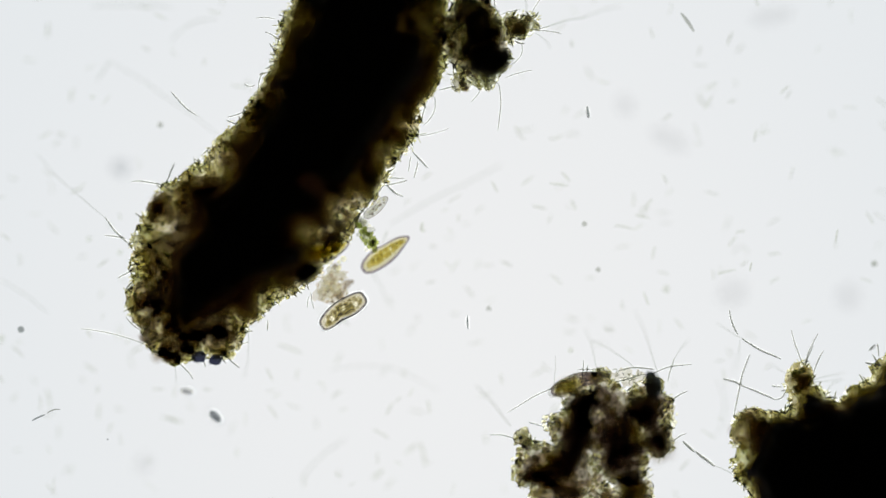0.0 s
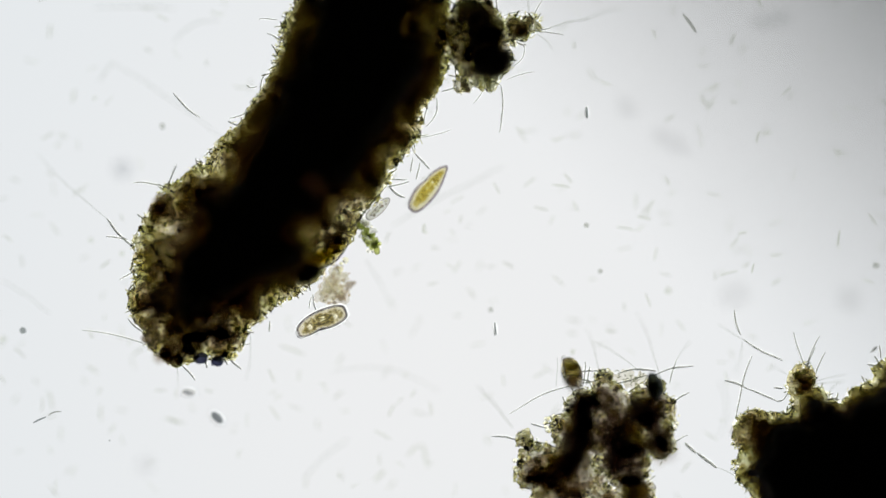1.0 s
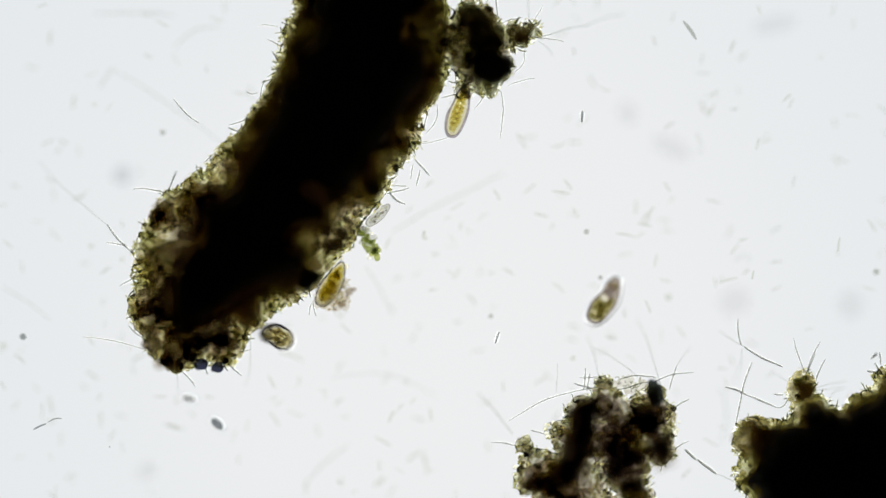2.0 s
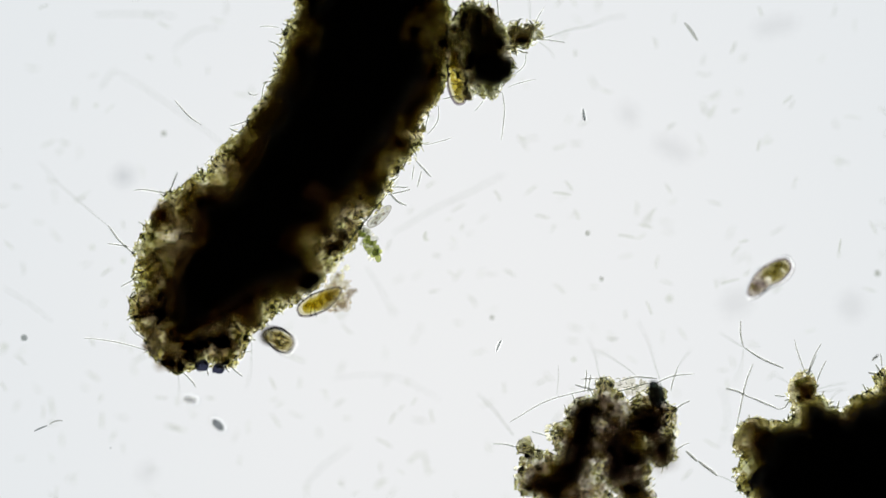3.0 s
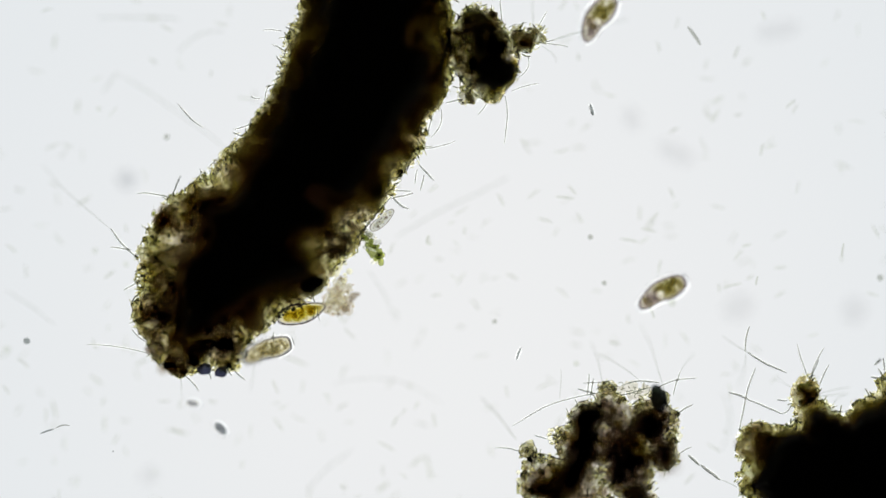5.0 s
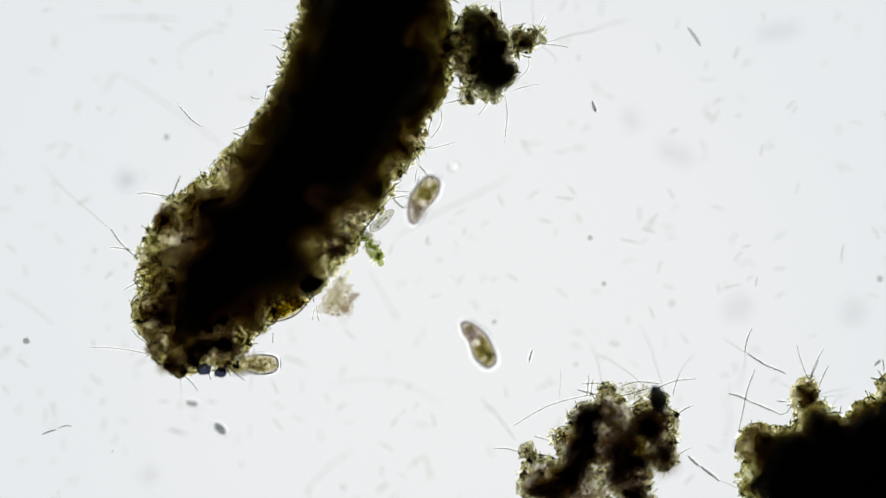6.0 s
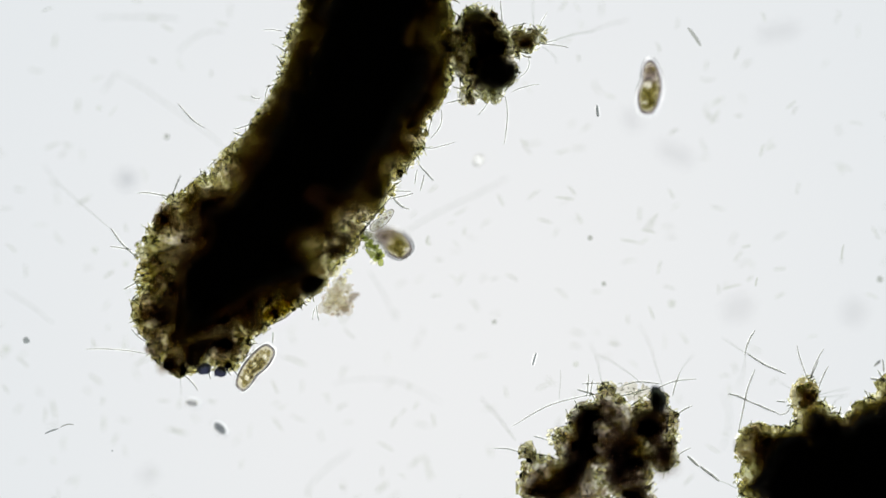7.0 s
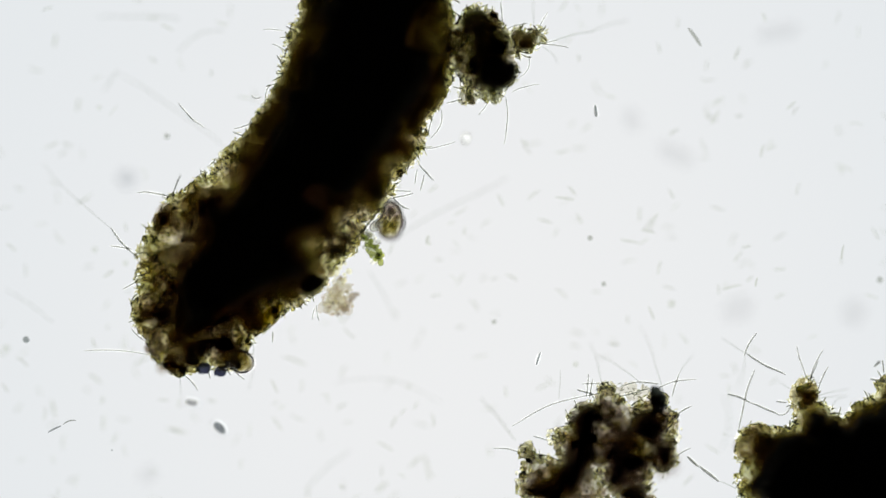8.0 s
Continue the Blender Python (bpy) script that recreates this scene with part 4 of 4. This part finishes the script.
        d = Vector((x * 0.8 - 0.35, math.sin(a), math.cos(a))).normalized()
        fringe.append(tube(strand(p - d, p + d * rng.uniform(3.0, 4.5), 0.1, 3), 0.22, 3))
    tagged(part("cilia", joined(fringe), CILIA, root), kind="stuff")
    return root


roamer = ciliate("olive-grey ciliate with a bright vacuole, swimming freely", PLASM, FOREPLASM, blunt=0.34, bend=0.12, seed=1, plasm=(330, 2.2, 5.5), vac=((3, 3, 6), (-28, 5, 2)), grains=12, coat=7.0,
                 edge=1.5, edge_in=-4.5, rim=LILAC, full=0.7, groove=0.28, base=BODYPLASM)
visitor = ciliate("grey-olive ciliate with pale vacuoles, nosing at the strand's edge", PLASM, FOREPLASM, 92, 43, 0.36, 0.16, 6, (290, 2.2, 5.5), 0.15, ((4, 3, 5), (-28, -3, 3), (26, -2, 2)), 10, coat=7.0,
                  edge=1.5, edge_in=-4.5, rim=LILAC, full=0.66, groove=0.22, base=BODYPLASM)
glider = ciliate("amber ciliate with clear margin and pointed front gliding along the detritus", AMBER, AMBER, 99, 35, 0.56, -0.1, 2, (420, 1.6, 3.2), 0.1, ((12, 0, 2),), 10, (1.5, 3.0), 6.5, 0.0, None,
                 2.4, -3.0, LILAC, 0.76, 0.28, base=GOLDBODY)
grazer = ciliate("pale grey granular ciliate grazing at the strand's tip", GREYPLASM, GREYPLASM, 91, 34, 0.16, 0.12, 3, (330, 1.4, 3.2), 0.1, ((-26, 2, 4), (-4, -3, 3), (22, 2, 4), (34, -3, 3)), 24, (1.5, 3.0), 3.0,
                 5.0, THINCOAT, 1.3, -2.2, None, 0.52, 0.3, 9)
lurker = ciliate("golden yellow ciliate half hidden under the strand", GOLD, GOLD, 86, 34, 0.5, 0.1, 4, (190, 2.5, 5.5), 0.1, ((8, 2, 2),), 14, (1.5, 3.5), 4.0, 3.5, THINCOAT, 1.8, -1.6, None, 0.75, 0.12,
                 base=GOLDBODY)

part("hull", body_shape(54, 19, 0.3, 0.0), HULL, shell)
part("hull_edge", rim_shape(54, 19, 0.3, 0.0, 0.75, 0.12, 0.8, start=-1.0), EDGE, shell, smooth=False)
part("droplet", moved(ball(2), (10, 4, 6), 4), PALE, shell, "round clear droplet")
part("residue", moved(ball(2, 0.4, 3), (-6, 0, 0), (14, 4, 3)), HULL, shell)
for k in range(12):
    part("granule", moved(ball(1, 0.2, k), (-20 + 3.6 * k, 4 * math.sin(k * 2.3), 3), 1.2 + 0.9 * (k % 3)), (GREYFLAKE, PALE)[k % 2], shell)
flagellate = tagged(new("flagellate"), "tiny green flagellate darting along the strand's edge", "flagellate")
part("pellicle", body_shape(14, 8, 0.3, 0.0, 14, 12), SKIN, flagellate, "clear skin")
part("pellicle_edge", rim_shape(14, 8, 0.3, 0.0, 0.75, 0.1, 0.5, 28, -0.8), EDGE, flagellate, "darker outline", smooth=False)
part("chloroplast", moved(ball(2, 0.2, 2), (-1, 0, 0), (4.6, 2.6, 2.4)), GREEN, flagellate, "green chloroplast")
part("flagellum", tube(strand((6.5, 0, 0), (17, 1.5, 0), 0.12, 8), 0.3, 4), CILIA, flagellate, "thin clear flagellum")
cyst = tagged(new("cyst"), "clear oval cyst with a bright middle drifting in the water", "cyst")
part("wall", moved(ball(3), (0, 0, 0), (14, 11.5, 9)), CYSTWALL, cyst, "thin grey wall")
# inner ball added to bend ring light into the cyst's white middle
part("droplet", moved(ball(3), (0, 0, 0), (10, 7.5, 7)), CYSTDROP, cyst, "bright clear droplet")
pair = tagged(new("bacterium_pair"), "two dark rod bacteria joined end to end", "bacterium")
part("rod", tube(strand((-26, -6, 0), (-2, 2, 0), 0.03, 6), 1.5, 6), DARKROD, pair)
part("rod", tube(strand((2, 4, 0), (26, 8, 0), 0.12, 6), 1.1, 6), HAIR, pair)
spinner = rod(1053, 196, 20, 0, 60, 2.2, DARKROD, "short dark rod bacterium turning in the water")
drifter = rod(953, 636, 22, 0, 60, 1.6, DARKROD, "thin dark rod bacterium drifting in the water")

# clear prisms added round the free rods for their white halo
for free in (spinner, drifter):
    n = 9 if free is spinner else 10
    part("halo_sheath", tube(strand((-n - 2, 0, 0), (n + 2, 0, 0), 0.03, 6), 4.0, 4, 0.6), COAT, free, smooth=False)
swaying = part("filament", tube(strand((0, 0, 0), (46, 0, 0), 0.06, 12), 1.2, 6, 0.6), HAIR)
# the two moving hairs get the same added prism for white edges
part("halo_sheath", tube(strand((0, 0, 0), (46, 0, 0), 0.06, 12), 2.4, 4, 0.5), COAT, swaying, smooth=False)
tagged(swaying, "short dark hair swinging slowly about its lower end", "filament")
waving = part("filament", tube(strand((0, 0, 0), (110, 0, 0), -0.035, 14), 0.9, 6, 0.6), HAIR)
part("halo_sheath", tube(strand((0, 0, 0), (110, 0, 0), -0.035, 14), 2.0, 4, 0.5), COAT, waving, smooth=False)
tagged(waving, "long thin hair waving slowly from the strand's tip", "filament")


# ---- what moves ----
def swim(thing, rows):
    """Rows: seconds, u, v in the drifting field, height, heading and pitch in degrees, roll about the long axis."""
    keyed = []
    for t, u, v, h, heading, pitch, roll in rows:
        pu, pv = field(t, u, v)
        m = Matrix.Translation(spot(pu, pv, h)) @ pose(0, 0, 0, 0, 0, heading) @ pose(0, 0, 0, 0, -pitch, 0) @ pose(0, 0, 0, roll, 0, 0)
        keyed.append((t, m))
    walk(thing, keyed)


def motions():
    swim(roamer, [
        (0.0, 1020, 679, 66, 20, 5, 120), (0.1, 1030, 677, 72, 18, 28, 122), (0.2, 1034, 675, 76, 14, 44, 124), (0.3, 1032, 674, 78, 6, 48, 126),
        (0.4, 1030, 671, 80, -4, 55, 128), (0.5, 1022, 669, 80, -20, 56, 128), (0.6, 1020, 666, 80, -34, 57, 128), (0.7, 1020, 666, 80, -44, 57, 128),
        (0.8, 1016, 664, 80, -56, 57, 128), (0.9, 1014, 664, 80, -64, 57, 128), (1.0, 1012, 663, 81, -80, 59, 126), (1.1, 1012, 663, 82, -28, 67, 78),
        (1.2, 1012, 663, 82, 22, 63, 32), (1.3, 1012, 662, 82, 48, 57, 12), (1.5, 1015, 654, 80, 60, 45, 12), (1.6, 1016, 645, 78, 63, 38, 12), (1.7, 1021, 625, 78, 65, 28, 12),
        (2.1, 1105, 490, 84, 50, 10, 11), (2.4, 1260, 402, 84, 20, 5, -8), (2.65, 1400, 404, 80, -12, 5, -14), (2.8, 1431, 445, 78, -50, 20, -13),
        (2.9, 1409, 459, 78, -116, 15, -12), (3.0, 1359, 491, 78, -145, 5, -11), (3.1, 1279, 511, 78, -170, 0, -10), (3.2, 1195, 516, 78, -177, 0, -9),
        (3.3, 1121, 516, 78, -177, 0, -7), (3.5, 1065, 512, 78, -170, 0, -7), (3.6, 1039, 514, 78, -168, 0, -7), (3.7, 1050, 508, 78, -198, 0, -6),
        (3.8, 1069, 493, 78, -250, 0, -4), (3.9, 1090, 458, 78, -292, 0, -2), (4.0, 1143, 416, 78, -322, 0, 0), (4.1, 1199, 398, 78, -340, 0, 1),
        (4.3, 1332, 400, 78, -358, 0, 3), (4.4, 1350, 403, 78, -374, 0, 4), (4.5, 1356, 415, 78, -395, 0, 5), (4.6, 1334, 428, 78, -434, 0, 5),
        (4.7, 1296, 447, 78, -473, 0, 6), (5.0, 1170, 516, 78, -512, 0, 13), (5.4, 998, 606, 78, -525, 0, 11), (5.8, 869, 638, 78, -545, 0, 6),
        (5.9, 850, 629, 78, -562, 0, 4), (6.0, 847, 608, 78, -600, 0, 2), (6.1, 859, 575, 78, -635, 0, 1), (6.2, 893, 520, 78, -658, 0, -1),
        (6.3, 944, 460, 78, -665, 0, -3), (6.4, 996, 405, 78, -668, 0, -4), (6.5, 1038, 369, 78, -662, 0, -6), (6.6, 1071, 327, 78, -655, 0, -8),
        (6.7, 1101, 278, 78, -650, 0, -9), (6.8, 1127, 233, 78, -646, 0, -10), (6.9, 1140, 207, 78, -641, 0, -11), (7.0, 1149, 155, 78, -637, 0, -12),
        (7.1, 1162, 88, 78, -640, 0, -13), (7.2, 1170, 22, 78, -648, 0, -14), (7.3, 1186, -50, 78, -652, 0, -14), (7.6, 1250, -230, 78, -656, 0, -14),
        (8.0, 1340, -470, 78, -656, 0, -10)])
    swim(glider, [
        (0.0, 682, 448, 72, 38, 0, 0), (0.2, 693, 436, 72, 47, 0, 2), (0.4, 703, 418, 72, 53, 0, 3), (0.6, 722, 375, 72, 60, 0, 5), (0.8, 738, 358, 72, 58, 0, 6),
        (0.9, 751, 344, 72, 55, 0, 6), (1.0, 758, 333, 72, 53, 0, 7), (1.1, 773, 316, 72, 54, 0, 7), (1.3, 803, 255, 68, 63, 0, 8), (1.5, 805, 233, 66, 66, 0, 9),
        (1.7, 807, 216, 64, 66, 0, 10), (2.1, 812, 185, 62, 78, 0, 10), (2.5, 812, 160, 62, 92, 0, 10),
        (2.8, 811, 147, 64, 102, 0, 9), (3.0, 806, 136, 62, 100, 0, 8), (3.2, 806, 128, 50, 100, 0, 8), (3.5, 825, 128, 40, 112, 0, 7), (3.8, 842, 138, 46, 120, 0, 6),
        (4.0, 848, 149, 62, 120, 0, 5), (4.2, 846, 152, 62, 113, 0, 3), (4.3, 872, 148, 58, 80, 0, 2), (4.4, 890, 150, 52, 52, 0, 1), (4.6, 893, 147, 50, 50, 0, 0), (4.7, 894, 146, 50, 48, 0, 0),
        (5.1, 886, 132, 42, 62, 0, -2), (5.6, 872, 112, 34, 80, 0, -4), (8.0, 860, 96, 30, 92, 0, -6)])
    swim(visitor, [
        (0.0, 1260, -380, 84, -125, 0, 0), (4.2, 1220, -250, 84, -125, 0, -2), (4.8, 1110, -50, 82, -126, 0, -4), (5.2, 1000, 110, 80, -130, 0, -5), (5.5, 900, 222, 77, -133, 0, -6), (5.8, 793, 306, 74, -125, 0, -8),
        (5.9, 772, 325, 76, -125, 0, -8), (6.0, 747, 353, 78, -122, 0, -9), (6.1, 716, 394, 78, -118, 0, -9), (6.2, 681, 433, 76, -116, 0, -9), (6.3, 652, 468, 72, -115, 0, -10),
        (6.5, 650, 470, 72, -116, 0, -10), (6.6, 676, 430, 92, -155, 34, -10), (6.8, 686, 426, 90, -203, 44, -10), (7.0, 696, 428, 88, -222, 44, -10), (7.2, 698, 424, 84, -230, 36, -10),
        (7.4, 697, 418, 74, -240, 24, -9), (7.6, 692, 406, 68, -260, 5, -8), (7.8, 691, 398, 60, -278, 25, -7), (8.0, 692, 390, 54, -285, 48, -6)])
    swim(grazer, [
        (0.0, 606, 550, 62, 212, 0, 0), (0.2, 598, 555, 62, 210, 0, 2), (0.4, 589, 559, 62, 205, 0, 3), (0.6, 581, 561, 62, 201, 0, 5), (0.8, 574, 567, 62, 201, 0, 6),
        (1.0, 569, 568, 62, 202, 0, 7), (1.2, 528, 574, 62, 188, 25, 8), (1.3, 513, 578, 62, 183, 38, 9), (1.4, 503, 586, 62, 170, 48, 9), (1.5, 499, 590, 62, 164, 54, 9),
        (1.7, 492, 591, 62, 156, 60, 10), (2.8, 492, 601, 62, 150, 60, 9), (3.2, 493, 600, 62, 148, 58, 7), (3.5, 498, 600, 62, 155, 55, 6), (3.8, 505, 599, 62, 165, 50, 5),
        (4.0, 506, 600, 62, 172, 46, 3), (4.3, 499, 607, 70, 196, 35, 1), (4.5, 489, 609, 74, 199, 28, 0), (4.7, 481, 611, 76, 199, 22, -2), (5.3, 470, 626, 78, 192, 30, -5),
        (5.8, 462, 637, 78, 185, 36, -8), (6.0, 452, 645, 76, 180, 34, -8), (6.2, 449, 650, 72, 180, 30, -8), (6.4, 462, 647, 66, 192, 20, -9), (6.6, 460, 650, 62, 211, 10, -9),
        (6.8, 448, 656, 62, 222, 0, -9), (7.0, 450, 650, 62, 230, 0, -10), (7.1, 449, 643, 62, 222, 25, -10), (7.2, 446, 636, 62, 210, 46, -10), (7.4, 446, 637, 80, 180, 60, -10),
        (7.6, 441, 637, 80, 165, 63, -10), (7.8, 430, 637, 80, 155, 63, -10), (8.0, 421, 637, 80, 150, 63, -10)])
    swim(lurker, [
        (0.0, 576, 444, 70, 14, 0, 0), (0.8, 579, 446, 70, 20, 0, 3), (1.2, 582, 460, 70, 50, 0, 5), (1.4, 587, 474, 70, 70, 0, 6), (1.7, 590, 487, 74, 68, 0, 7),
        (2.3, 582, 515, 66, 45, 0, 8), (2.8, 571, 531, 68, 29, 0, 10), (3.5, 560, 538, 66, 23, 0, 10), (4.0, 557, 551, 64, 14, 0, 10), (4.5, 550, 553, 62, 9, 0, 10),
        (4.7, 544, 554, 60, 10, 0, 9), (5.8, 511, 546, 56, 20, 0, 7), (6.5, 502, 544, 54, 25, 0, 6), (7.0, 494, 547, 52, 30, 0, 5), (8.0, 471, 561, 52, 34, 0, 1)])
    swim(flagellate, [
        (0.0, 300, 390, 62, 120, 0, 0), (4.2, 300, 400, 62, 120, 0, 0), (4.5, 276, 376, 62, 110, 0, 0), (4.6, 274, 373, 62, 100, 0, 0), (4.7, 274, 372, 62, 90, 0, 0),
        (5.8, 262, 404, 62, 75, 0, 0), (6.0, 262, 408, 62, 115, 0, 0), (6.3, 257, 415, 62, 55, 0, 0), (6.6, 256, 420, 62, 60, 0, 0), (6.8, 247, 425, 62, 45, 0, 0),
        (7.0, 244, 432, 62, 45, 0, 0), (7.2, 246, 438, 62, 20, 0, 0), (7.6, 262, 448, 62, -20, 0, 0), (8.0, 270, 455, 62, -40, 0, 0)])
    swim(cyst, [(0.0, 838, 118, 16, 0, 0, 0), (5.0, 846, 140, 16, 10, 0, 0), (5.6, 822, 240, 40, 15, 0, 0), (6.0, 803, 295, 88, 20, 0, 0), (6.2, 811, 298, 88, 30, 0, 0),
                (6.5, 831, 290, 88, 40, 0, 0), (6.8, 849, 285, 88, 50, 0, 0), (7.2, 842, 282, 88, 60, 0, 0), (7.6, 835, 265, 88, 70, 0, 0), (8.0, 824, 246, 88, 80, 0, 0)])
    swim(pair, [(0.0, 82, 736, 60, 6, 0, 0), (1.0, 84, 740, 60, 6, 0, 0), (1.5, 84, 747, 60, 6, 0, 0), (3.5, 88, 757, 60, 3, 0, 0), (4.5, 95, 760, 60, 0, 0, 0),
                (6.0, 101, 763, 60, 0, 0, 0), (7.0, 105, 761, 60, 2, 0, 0), (8.0, 110, 756, 60, 8, 0, 0)])
    swim(spinner, [(0.0, 1041, 198, 60, 100, 0, 0), (0.5, 1040, 200, 60, 97, 0, 0), (1.0, 1039, 199, 60, 95, 0, 0), (1.5, 1030, 204, 60, 85, 0, 0), (3.0, 1034, 203, 60, 100, 0, 0),
                   (4.0, 1038, 201, 60, 103, 0, 0), (4.5, 1043, 198, 60, 105, 0, 0), (6.0, 1052, 188, 60, 112, 0, 0), (6.5, 1054, 188, 60, 112, 0, 0), (7.0, 1058, 196, 60, 98, 0, 0),
                   (8.0, 1055, 196, 60, 100, 0, 0)])
    swim(drifter, [(0.0, 828, 570, 60, 92, 0, 0), (0.3, 842, 574, 60, 92, 0, 0), (0.6, 859, 577, 60, 93, 0, 0), (1.0, 877, 582, 60, 95, 0, 0), (1.5, 880, 590, 60, 80, 0, 0),
                   (3.0, 883, 612, 60, 66, 0, 0), (3.5, 885, 618, 60, 62, 0, 0), (4.5, 905, 624, 60, 66, 0, 0), (6.5, 945, 633, 60, 75, 0, 0), (7.0, 946, 636, 60, 74, 0, 0),
                   (8.0, 953, 635, 60, 72, 0, 0)])
    swim(swaying, [(0.0, 1306, 592, 63, 109, 0, 0), (0.5, 1307, 592, 63, 106, 0, 0), (1.0, 1311, 593, 63, 104, 0, 0), (1.5, 1311, 604, 63, 98, 0, 0), (3.0, 1316, 614, 63, 96, 0, 0),
                   (3.5, 1318, 614, 63, 95, 0, 0), (4.0, 1320, 614, 63, 94, 0, 0), (4.5, 1320, 620, 63, 87, 0, 0), (6.0, 1318, 626, 63, 74, 0, 0), (6.5, 1318, 627, 63, 71, 0, 0),
                   (7.0, 1318, 628, 63, 67, 0, 0), (8.0, 1317, 630, 63, 61, 0, 0)])
    swim(waving, [(0.0, 250, 607, 61, 166.5, 0, 0), (1.5, 253, 614, 61, 168, 0, 0), (4.0, 263, 622, 61, 169.5, 0, 0), (6.0, 262, 627, 61, 173.5, 0, 0), (8.0, 258, 627, 61, 177, 0, 0)])
    # the added blade slides in over the lamp and out again
    rows = []
    for t, edge in ((0.0, 3.4), (0.4, 3.0), (0.5, 1.95), (0.6, 1.3), (0.7, 1.0), (0.85, 1.2), (1.0, 1.6), (1.15, 2.7), (1.4, 3.4), (8.0, 3.4)):
        rows.append((t, pose(math.cos(radians(46)) * (edge + 1.5), math.sin(radians(46)) * (edge + 1.5), -7.5, 0, 0, 46)))
    walk(shutter, rows)


motions()
